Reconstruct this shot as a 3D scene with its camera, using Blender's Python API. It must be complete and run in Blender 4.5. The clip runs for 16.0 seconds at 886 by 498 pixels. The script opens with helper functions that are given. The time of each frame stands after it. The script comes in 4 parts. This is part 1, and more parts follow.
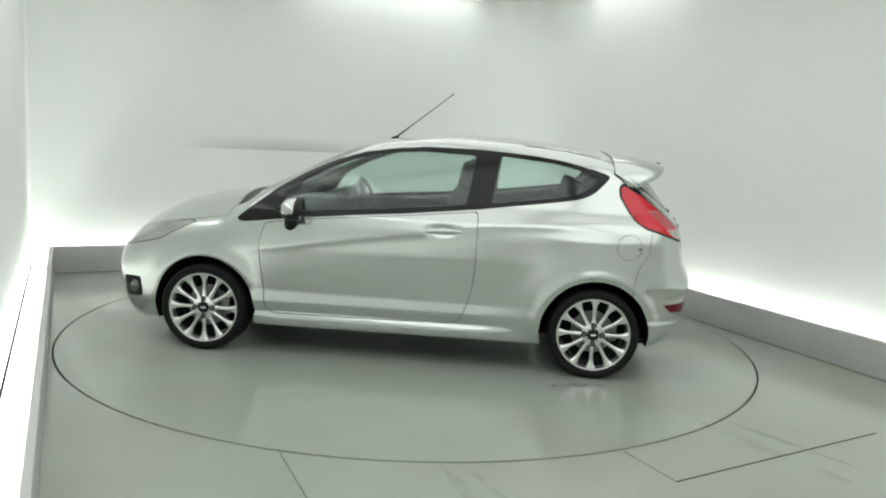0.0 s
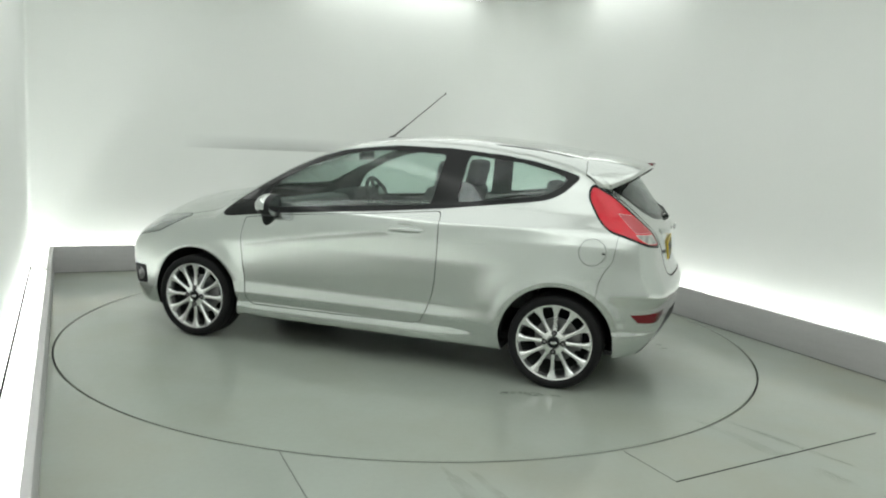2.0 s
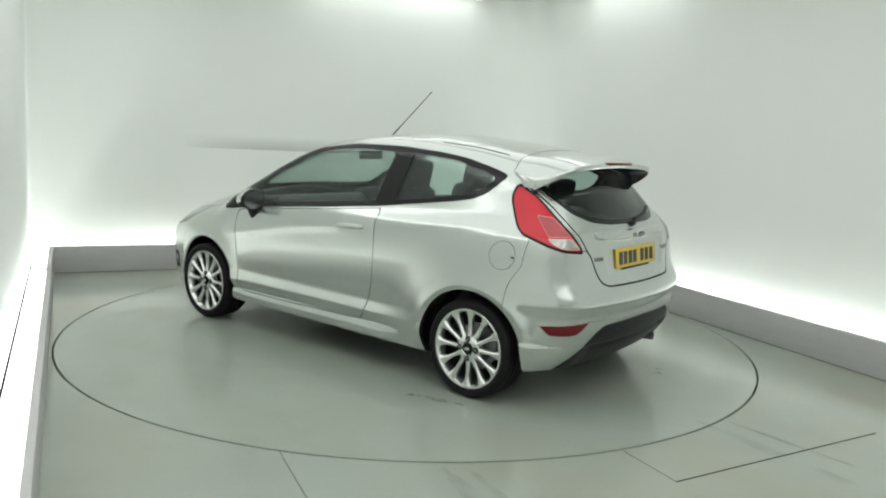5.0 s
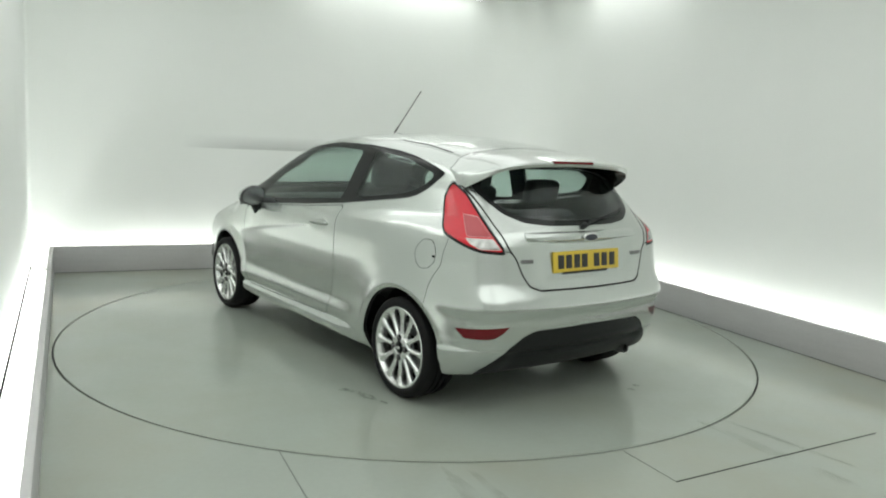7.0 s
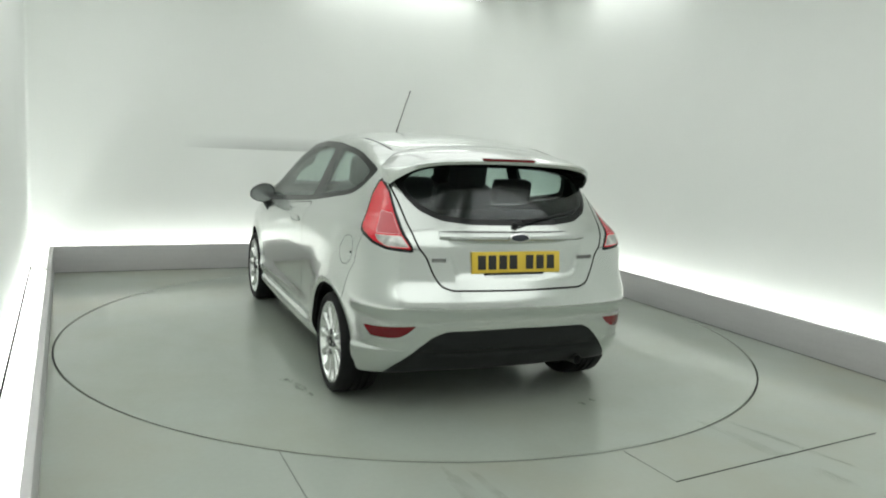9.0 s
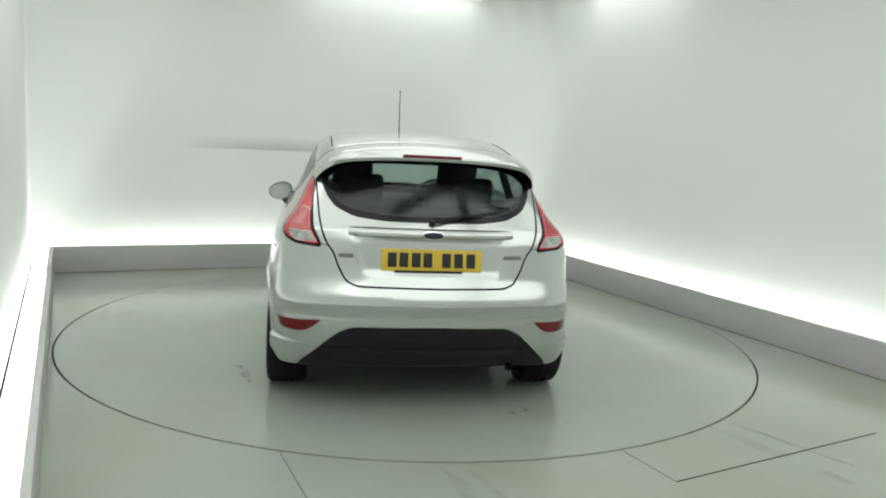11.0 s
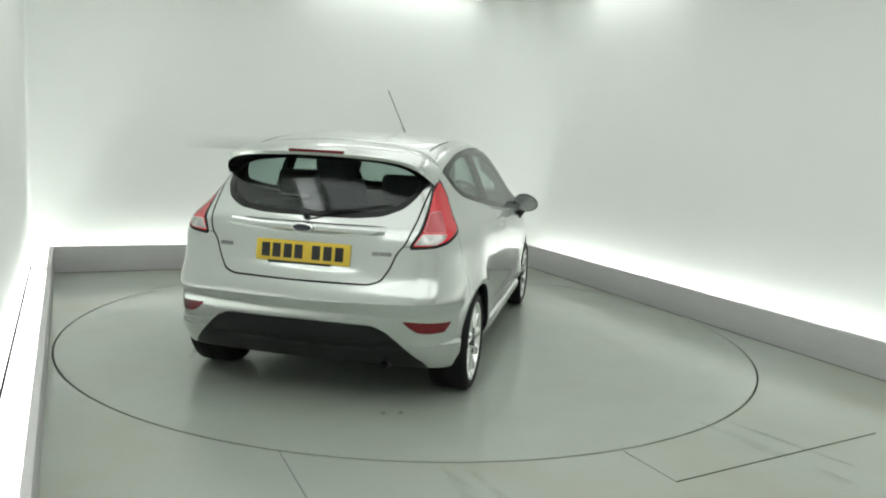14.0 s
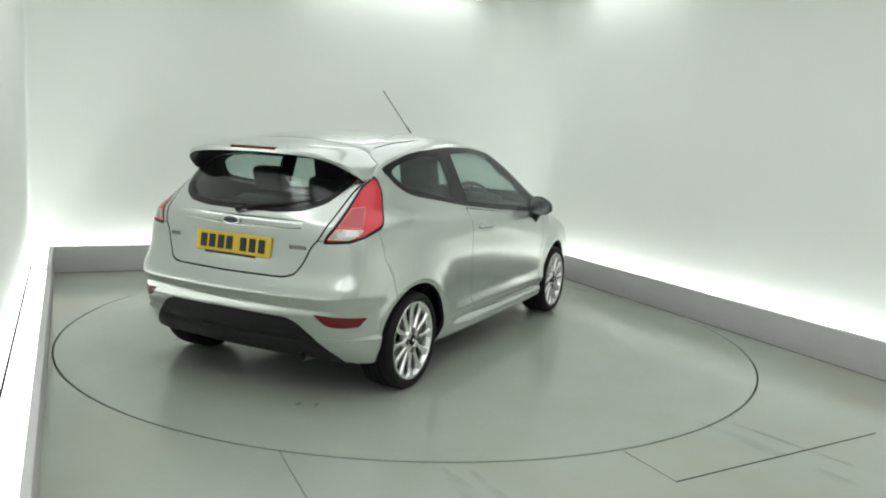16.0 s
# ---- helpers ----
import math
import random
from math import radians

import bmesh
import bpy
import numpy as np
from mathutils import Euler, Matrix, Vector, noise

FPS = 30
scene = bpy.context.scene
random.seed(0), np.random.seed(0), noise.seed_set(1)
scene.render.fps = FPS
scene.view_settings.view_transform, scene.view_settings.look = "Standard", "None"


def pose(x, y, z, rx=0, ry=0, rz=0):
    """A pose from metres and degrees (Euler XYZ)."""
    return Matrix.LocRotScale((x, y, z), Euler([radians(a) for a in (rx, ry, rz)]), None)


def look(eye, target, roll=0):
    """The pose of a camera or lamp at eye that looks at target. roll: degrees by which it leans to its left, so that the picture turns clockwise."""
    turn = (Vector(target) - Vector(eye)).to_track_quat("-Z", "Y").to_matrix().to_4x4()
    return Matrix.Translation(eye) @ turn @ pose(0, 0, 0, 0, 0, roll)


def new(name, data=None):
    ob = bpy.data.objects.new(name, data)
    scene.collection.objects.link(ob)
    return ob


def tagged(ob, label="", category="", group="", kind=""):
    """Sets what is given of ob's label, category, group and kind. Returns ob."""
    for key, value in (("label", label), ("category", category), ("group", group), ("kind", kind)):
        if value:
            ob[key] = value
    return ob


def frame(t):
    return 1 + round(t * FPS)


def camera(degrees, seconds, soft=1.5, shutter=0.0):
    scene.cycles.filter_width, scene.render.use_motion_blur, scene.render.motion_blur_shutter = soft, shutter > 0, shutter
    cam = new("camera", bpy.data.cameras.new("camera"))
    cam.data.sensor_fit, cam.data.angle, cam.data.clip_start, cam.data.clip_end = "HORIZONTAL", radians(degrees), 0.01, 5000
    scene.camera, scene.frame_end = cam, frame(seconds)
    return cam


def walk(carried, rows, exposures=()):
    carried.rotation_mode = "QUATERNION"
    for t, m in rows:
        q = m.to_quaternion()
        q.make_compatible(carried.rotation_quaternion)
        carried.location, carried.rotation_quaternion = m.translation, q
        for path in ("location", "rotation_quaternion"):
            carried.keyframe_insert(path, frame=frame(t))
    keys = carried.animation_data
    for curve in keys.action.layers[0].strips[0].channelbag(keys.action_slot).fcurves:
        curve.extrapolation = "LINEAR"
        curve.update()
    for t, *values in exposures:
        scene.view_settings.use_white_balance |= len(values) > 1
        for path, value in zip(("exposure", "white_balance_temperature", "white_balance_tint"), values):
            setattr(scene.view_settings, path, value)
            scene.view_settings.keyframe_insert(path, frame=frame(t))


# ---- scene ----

# ---- camera ----
cam = camera(59.95, 16.0, soft=2.0)
EYE = (0.0, -5.714, 1.444)
AIM = (0.03506, 0.98895, -0.14406)
CAM_POSE = look(EYE, [e + a for e, a in zip(EYE, AIM)], roll=2.90)
walk(cam, [(0.0, CAM_POSE), (16.0, CAM_POSE)], exposures=[(0.0, 0.0), (16.0, 0.0)])


def turn_at(t):
    """Heading of the turntable, in degrees, at t seconds."""
    return 173.165 - 6.4999 * t - 0.049466 * t * t + 0.0012238 * t ** 3


# ---- world and light levels ----
world = bpy.data.worlds.new("world")
scene.world = world
world.use_nodes = True
world.node_tree.nodes["Background"].inputs[0].default_value = (0.8, 0.9, 0.85, 1)
world.node_tree.nodes["Background"].inputs[1].default_value = 0.05
COVE_POWER = 30.0
CEILING_POWER = 1.3
FRONT_FILL_POWER = 1.75
WASH_POWER = 3.6
LIGHT_TINT = (0.958, 1.0, 0.960)

# room axes: A runs along the back wall, B runs away from the camera
ROOM_TURN = 24.28
TABLE_R = 2.446
KERB_A, KERB_B, KERB_H, COVE_W = 2.47, 2.74, 0.25, 0.21
ROOM_FRONT, CEILING_Z = -7.2, 3.05


# ---- materials ----
def mat(name, color=(0.5, 0.5, 0.5), rough=0.5, metal=0.0, coat=0.0, spec=0.5):
    m = bpy.data.materials.new(name)
    m.use_nodes = True
    b = m.node_tree.nodes["Principled BSDF"]
    b.inputs["Base Color"].default_value = (*color, 1)
    b.inputs["Roughness"].default_value = rough
    b.inputs["Metallic"].default_value = metal
    b.inputs["Coat Weight"].default_value = coat
    b.inputs["Coat Roughness"].default_value = 0.06
    b.inputs["Specular IOR Level"].default_value = spec
    return m


def grain(m, scale, amount, bump=0.0, detail=4.0, stretch=(1, 1, 1), rough_amount=0.0):
    """Colour, roughness and relief variation from object-space noise at one scale; call twice for two scales."""
    nt = m.node_tree
    b = nt.nodes["Principled BSDF"]
    tc, mp, nz = nt.nodes.new("ShaderNodeTexCoord"), nt.nodes.new("ShaderNodeMapping"), nt.nodes.new("ShaderNodeTexNoise")
    mp.inputs["Scale"].default_value = stretch
    nz.inputs["Scale"].default_value, nz.inputs["Detail"].default_value = scale, detail
    nt.links.new(tc.outputs["Object"], mp.inputs["Vector"])
    nt.links.new(mp.outputs["Vector"], nz.inputs["Vector"])
    if amount:
        ramp = nt.nodes.new("ShaderNodeMapRange")
        ramp.inputs["From Min"].default_value, ramp.inputs["From Max"].default_value = 0.1, 0.9
        ramp.inputs["To Min"].default_value, ramp.inputs["To Max"].default_value = 1 - amount, 1 + amount
        nt.links.new(nz.outputs["Fac"], ramp.inputs["Value"])
        mul = nt.nodes.new("ShaderNodeVectorMath")
        mul.operation = "SCALE"
        src = b.inputs["Base Color"]
        if src.is_linked:
            nt.links.new(src.links[0].from_socket, mul.inputs[0])
        else:
            mul.inputs[0].default_value = src.default_value[:3]
        nt.links.new(ramp.outputs[0], mul.inputs["Scale"])
        nt.links.new(mul.outputs[0], src)
    if rough_amount:
        base = b.inputs["Roughness"].default_value
        rr = nt.nodes.new("ShaderNodeMapRange")
        rr.inputs["From Min"].default_value, rr.inputs["From Max"].default_value = 0.3, 0.7
        rr.inputs["To Min"].default_value, rr.inputs["To Max"].default_value = max(0, base - rough_amount), base + rough_amount
        nt.links.new(nz.outputs["Fac"], rr.inputs["Value"])
        nt.links.new(rr.outputs[0], b.inputs["Roughness"])
    if bump:
        bp = nt.nodes.new("ShaderNodeBump")
        bp.inputs["Distance"].default_value = bump
        bp.inputs["Strength"].default_value = 1.0
        nt.links.new(nz.outputs["Fac"], bp.inputs["Height"])
        if b.inputs["Normal"].is_linked:
            nt.links.new(b.inputs["Normal"].links[0].from_socket, bp.inputs["Normal"])
        nt.links.new(bp.outputs[0], b.inputs["Normal"])
    return m


def stained(m, scale, color, amount):
    """Mixes a second colour into the base in broad soft patches."""
    nt = m.node_tree
    b = nt.nodes["Principled BSDF"].inputs["Base Color"]
    tc, nz, mr, mix = (nt.nodes.new("ShaderNode" + k) for k in ("TexCoord", "TexNoise", "MapRange", "MixRGB"))
    nz.inputs["Scale"].default_value, nz.inputs["Detail"].default_value = scale, 6
    mr.inputs["From Min"].default_value, mr.inputs["From Max"].default_value = 0.42, 0.68
    mr.inputs["To Max"].default_value = amount
    mix.inputs[2].default_value = (*color, 1)
    nt.links.new(tc.outputs["Object"], nz.inputs["Vector"])
    nt.links.new(nz.outputs["Fac"], mr.inputs["Value"])
    nt.links.new(mr.outputs[0], mix.inputs[0])
    nt.links.new(b.links[0].from_socket, mix.inputs[1])
    nt.links.new(mix.outputs[0], b)
    return m


def glow(name, color, power):
    m = bpy.data.materials.new(name)
    m.use_nodes = True
    nt = m.node_tree
    nt.nodes.remove(nt.nodes["Principled BSDF"])
    e = nt.nodes.new("ShaderNodeEmission")
    e.inputs[0].default_value, e.inputs[1].default_value = (*color, 1), power
    nt.links.new(e.outputs[0], nt.nodes["Material Output"].inputs[0])
    return m


def clear(name, tint, rough=0.02):
    """Thin tinted pane: it lets light straight through and mirrors by Fresnel."""
    m = bpy.data.materials.new(name)
    m.use_nodes = True
    nt = m.node_tree
    nt.nodes.remove(nt.nodes["Principled BSDF"])
    t, g, mix, lw, pw, ad = (nt.nodes.new("ShaderNode" + k) for k in ("BsdfTransparent", "BsdfGlossy", "MixShader", "LayerWeight", "Math", "Math"))
    t.inputs[0].default_value = (*tint, 1)
    g.inputs["Roughness"].default_value = rough
    lw.inputs["Blend"].default_value = 0.5
    pw.operation, pw.inputs[1].default_value = "POWER", 4.5
    ad.operation, ad.inputs[1].default_value, ad.inputs[2].default_value = "MULTIPLY_ADD", 0.8, 0.042
    nt.links.new(lw.outputs["Facing"], pw.inputs[0])
    nt.links.new(pw.outputs[0], ad.inputs[0])
    nt.links.new(ad.outputs[0], mix.inputs[0])
    nt.links.new(t.outputs[0], mix.inputs[1])
    nt.links.new(g.outputs[0], mix.inputs[2])
    nt.links.new(mix.outputs[0], nt.nodes["Material Output"].inputs[0])
    return m


M_PAINT = grain(grain(mat("silver_paint", (0.545, 0.576, 0.550), 0.24, 0.88, 1.0), 900, 0.05, 0.0), 1.5, 0.02, 0, rough_amount=0.03)
M_WALL = grain(grain(mat("white_wall", (0.78, 0.80, 0.775), 0.75), 0.7, 0.03), 60, 0.01, 0.0006)
M_END_WALL = grain(mat("pale_end_wall", (0.70, 0.71, 0.69), 0.7), 2.0, 0.05)
M_CEIL = grain(mat("white_ceiling", (0.80, 0.81, 0.79), 0.8), 1.0, 0.02)
M_KERB = grain(grain(mat("grey_kerb", (0.465, 0.46, 0.46), 0.5), 3.0, 0.06, stretch=(1, 1, 8)), 40, 0.04, 0.0006)
M_FLOOR = stained(grain(grain(mat("painted_floor", (0.325, 0.355, 0.318), 0.19), 1.1, 0.06, 0, 3.0, rough_amount=0.05), 35, 0.03, 0.0004), 0.9, (0.315, 0.305, 0.235), 0.55)
M_DISC = stained(grain(grain(mat("painted_steel_disc", (0.33, 0.362, 0.322), 0.17), 1.4, 0.06, 0, 3.0, rough_amount=0.05), 30, 0.03, 0.0004), 1.3, (0.285, 0.295, 0.24), 0.4)
M_JOINT = mat("worn_joint", (0.13, 0.14, 0.13), 0.7)
M_FOOT = mat("dark_foot_joint", (0.006, 0.006, 0.006), 1.0, spec=0.0)
M_GAP = mat("dark_gap", (0.015, 0.017, 0.015), 0.9)
M_TROUGH = mat("white_trough", (0.8, 0.82, 0.8), 0.6)
M_BLACK = grain(mat("black_plastic", (0.011, 0.012, 0.0125), 0.42, spec=0.22), 200, 0.1, 0.0002)
M_GLOSSBLACK = mat("gloss_black", (0.010, 0.011, 0.011), 0.14, spec=0.25)
M_RUBBER = grain(mat("tyre_rubber", (0.009, 0.009, 0.0095), 0.62, spec=0.18), 120, 0.15, 0.0005)
M_LINER = grain(mat("dark_liner", (0.010, 0.010, 0.0105), 0.85, spec=0.15), 80, 0.1)
M_CLOTH = grain(grain(mat("dark_cloth", (0.085, 0.088, 0.09), 0.9), 25, 0.15), 500, 0.1, 0.0004)
M_TRIM = grain(mat("interior_plastic", (0.05, 0.052, 0.052), 0.6), 300, 0.08, 0.0002)
M_ALLOY = grain(mat("silver_alloy", (0.78, 0.79, 0.78), 0.22, 0.95, 0.2), 60, 0.03)
M_DISCBRAKE = mat("brake_steel", (0.22, 0.22, 0.22), 0.35, 1.0)
M_CHROME = mat("chrome", (0.8, 0.8, 0.8), 0.07, 1.0)
M_MIRROR = mat("mirror_glass", (0.42, 0.44, 0.44), 0.22, 1.0)
M_RED = grain(mat("red_lens", (0.56, 0.007, 0.020), 0.20, 0.0, 0.4, 0.4), 90, 0.12, 0.0008)
M_PINK = grain(mat("pale_red_lens", (0.42, 0.075, 0.085), 0.22, 0.1, 0.3, 0.35), 120, 0.10, 0.0008)
M_LENSEDGE = mat("pale_lens_edge", (0.55, 0.25, 0.25), 0.2)
M_CLEARLENS = grain(mat("clear_lens", (0.46, 0.46, 0.44), 0.16, 0.45, 0.8), 24, 0.75, 0.003)
M_REFLEX = grain(mat("dark_red_reflector", (0.13, 0.005, 0.008), 0.25, 0.0, 0.2, 0.35), 250, 0.2, 0.0006)
M_YELLOW = mat("yellow_plate", (0.62, 0.44, 0.04), 0.4)
M_INK = mat("black_ink", (0.012, 0.012, 0.012), 0.4)
M_GLASS = clear("green_glass", (0.86, 0.925, 0.90))
M_DARKGLASS = clear("tinted_rear_glass", (0.80, 0.85, 0.84))
M_HEADLAMP = grain(mat("headlamp_lens", (0.34, 0.36, 0.35), 0.10, 0.5, 1.0), 14, 0.25, 0.003)
M_COVE = glow("cove_tube_light", LIGHT_TINT, COVE_POWER)
M_WASH = glow("wall_washer_light", LIGHT_TINT, WASH_POWER)
M_PANEL = glow("ceiling_panel_light", LIGHT_TINT, CEILING_POWER)
M_FRONT_FILL = glow("front_fill_light", LIGHT_TINT, FRONT_FILL_POWER)


def shade_band(name, color, alpha):
    """Painted grey shade that is strongest at its lower edge and thins out upwards and to its ends."""
    m = mat(name, color, 0.8)
    nt = m.node_tree
    tc, sep, up, inv, ends, full = (nt.nodes.new("ShaderNode" + k) for k in ("TexCoord", "SeparateXYZ", "Math", "Math", "Math", "Math"))
    nt.links.new(tc.outputs["Generated"], sep.inputs[0])
    up.operation, up.inputs[0].default_value = "SUBTRACT", 1.0
    nt.links.new(sep.outputs["Z"], up.inputs[1])
    inv.operation, inv.inputs[0].default_value = "SUBTRACT", 1.0
    nt.links.new(sep.outputs["X"], inv.inputs[1])
    ends.operation = "MULTIPLY"
    nt.links.new(sep.outputs["X"], ends.inputs[0])
    nt.links.new(inv.outputs[0], ends.inputs[1])
    full.operation = "MULTIPLY"
    nt.links.new(ends.outputs[0], full.inputs[0])
    nt.links.new(up.outputs[0], full.inputs[1])
    out = nt.nodes.new("ShaderNodeMath")
    out.operation, out.use_clamp, out.inputs[1].default_value = "MULTIPLY", True, 4 * alpha
    nt.links.new(full.outputs[0], out.inputs[0])
    nt.links.new(out.outputs[0], nt.nodes["Principled BSDF"].inputs["Alpha"])
    return m


M_SHADE_BAND = shade_band("wall_shade", (0.45, 0.47, 0.46), 0.34)


# ---- mesh helpers ----
def mesh_of(name, bm, material, smooth=40):
    me = bpy.data.meshes.new(name)
    bm.to_mesh(me)
    bm.free()
    me.materials.append(material)
    if smooth:
        me.shade_smooth()
        me.set_sharp_from_angle(angle=radians(smooth))
    return me


def part(name, bm, material, parent, label="", smooth=40):
    ob = new(name, mesh_of(name, bm, material, smooth))
    ob.parent = parent
    return tagged(ob, label) if label else ob


def structure(name, bm, material, label, smooth=40):
    ob = new(name, mesh_of(name, bm, material, smooth))
    return tagged(ob, label, name.split("_")[0], "", "structure")


def box(x0, x1, y0, y1, z0, z1, bevel=0.0, m=None, bm=None, seg=2):
    bm = bm or bmesh.new()
    mm = (m or Matrix()) @ Matrix.Translation(((x0 + x1) / 2, (y0 + y1) / 2, (z0 + z1) / 2)) @ Matrix.Diagonal((x1 - x0, y1 - y0, z1 - z0, 1))
    made = bmesh.ops.create_cube(bm, size=1, matrix=mm)
    if bevel:
        es = list({e for v in made["verts"] for e in v.link_edges})
        bmesh.ops.bevel(bm, geom=es, offset=bevel, segments=seg, affect="EDGES", profile=0.6)
    return bm


def prism(poly, axis, lo, hi, bm=None):
    """A closed prism of a polygon in the two other axes (in order), drawn out along axis from lo to hi."""
    bm = bm or bmesh.new()

    def at(p, h):
        q = list(p)
        q.insert(axis, h)
        return bm.verts.new(q)
    a, b = [at(p, lo) for p in poly], [at(p, hi) for p in poly]
    n = len(poly)
    fs = [bm.faces.new(a), bm.faces.new(b[::-1])] + [bm.faces.new((a[i], b[i], b[(i + 1) % n], a[(i + 1) % n])[::-1]) for i in range(n)]
    bmesh.ops.recalc_face_normals(bm, faces=fs)
    # cut edges take the dark second material: shade of the panel gaps, by colour
    for f in fs:
        f.material_index = 1
    return bm


def lathe(profile, n, bm=None, m=None):
    """Turns (r, h) round the y axis."""
    bm, m = bm or bmesh.new(), m or Matrix()
    rings = [[bm.verts.new(m @ Vector((r * math.cos(2 * math.pi * i / n), h, r * math.sin(2 * math.pi * i / n)))) for i in range(n)] for r, h in profile]
    fs = [bm.faces.new((a[i], a[(i + 1) % n], b[(i + 1) % n], b[i])) for a, b in zip(rings, rings[1:]) for i in range(n)]
    bmesh.ops.recalc_face_normals(bm, faces=fs)
    return bm


def tube(points, radius, n=8, bm=None, taper=1.0):
    bm = bm or bmesh.new()
    pts = [Vector(p) for p in points]
    rings = []
    for k, p in enumerate(pts):
        d = (pts[min(k + 1, len(pts) - 1)] - pts[max(k - 1, 0)]).normalized()
        q = d.to_track_quat("Z", "Y").to_matrix()
        r = radius * (1 + (taper - 1) * k / max(1, len(pts) - 1))
        rings.append([bm.verts.new(p + q @ Vector((r * math.cos(2 * math.pi * i / n), r * math.sin(2 * math.pi * i / n), 0))) for i in range(n)])
    for a, b in zip(rings, rings[1:]):
        for i in range(n):
            bm.faces.new((a[i], a[(i + 1) % n], b[(i + 1) % n], b[i]))
    bm.faces.new(rings[0][::-1])
    bm.faces.new(rings[-1])
    return bm


def rounded(poly, r, steps=4):
    """A polygon with its corners rounded."""
    out, n = [], len(poly)
    for i in range(n):
        p0, p1, p2 = (Vector(poly[(i + k) % n]) for k in (-1, 0, 1))
        ra = min(r, (p0 - p1).length * 0.45)
        rb = min(r, (p2 - p1).length * 0.45)
        a, b = p1 + (p0 - p1).normalized() * ra, p1 + (p2 - p1).normalized() * rb
        for k in range(steps + 1):
            s = k / steps
            out.append(tuple(a * (1 - s) ** 2 + p1 * 2 * s * (1 - s) + b * s * s))
    return out


def shrink(poly, d):
    """A polygon moved inwards by d."""
    n = len(poly)
    area = sum(poly[i][0] * poly[(i + 1) % n][1] - poly[(i + 1) % n][0] * poly[i][1] for i in range(n))
    sg, out = (1 if area > 0 else -1), []
    for i in range(n):
        p0, p1, p2 = (Vector(poly[(i + k) % n]) for k in (-1, 0, 1))
        e0, e1 = (p1 - p0).normalized(), (p2 - p1).normalized()
        n0, n1 = Vector((-e0.y, e0.x)) * sg, Vector((-e1.y, e1.x)) * sg
        b = n0 + n1
        b = b / max(0.35, b.length_squared / 2)
        out.append(tuple(p1 + b * d))
    return out


# ---- the room ----
ROOM = pose(0, 0, 0, 0, 0, ROOM_TURN)


def room_box(a0, a1, b0, b1, z0, z1, bevel=0.0, bm=None):
    return box(a0, a1, b0, b1, z0, z1, bevel, ROOM, bm)


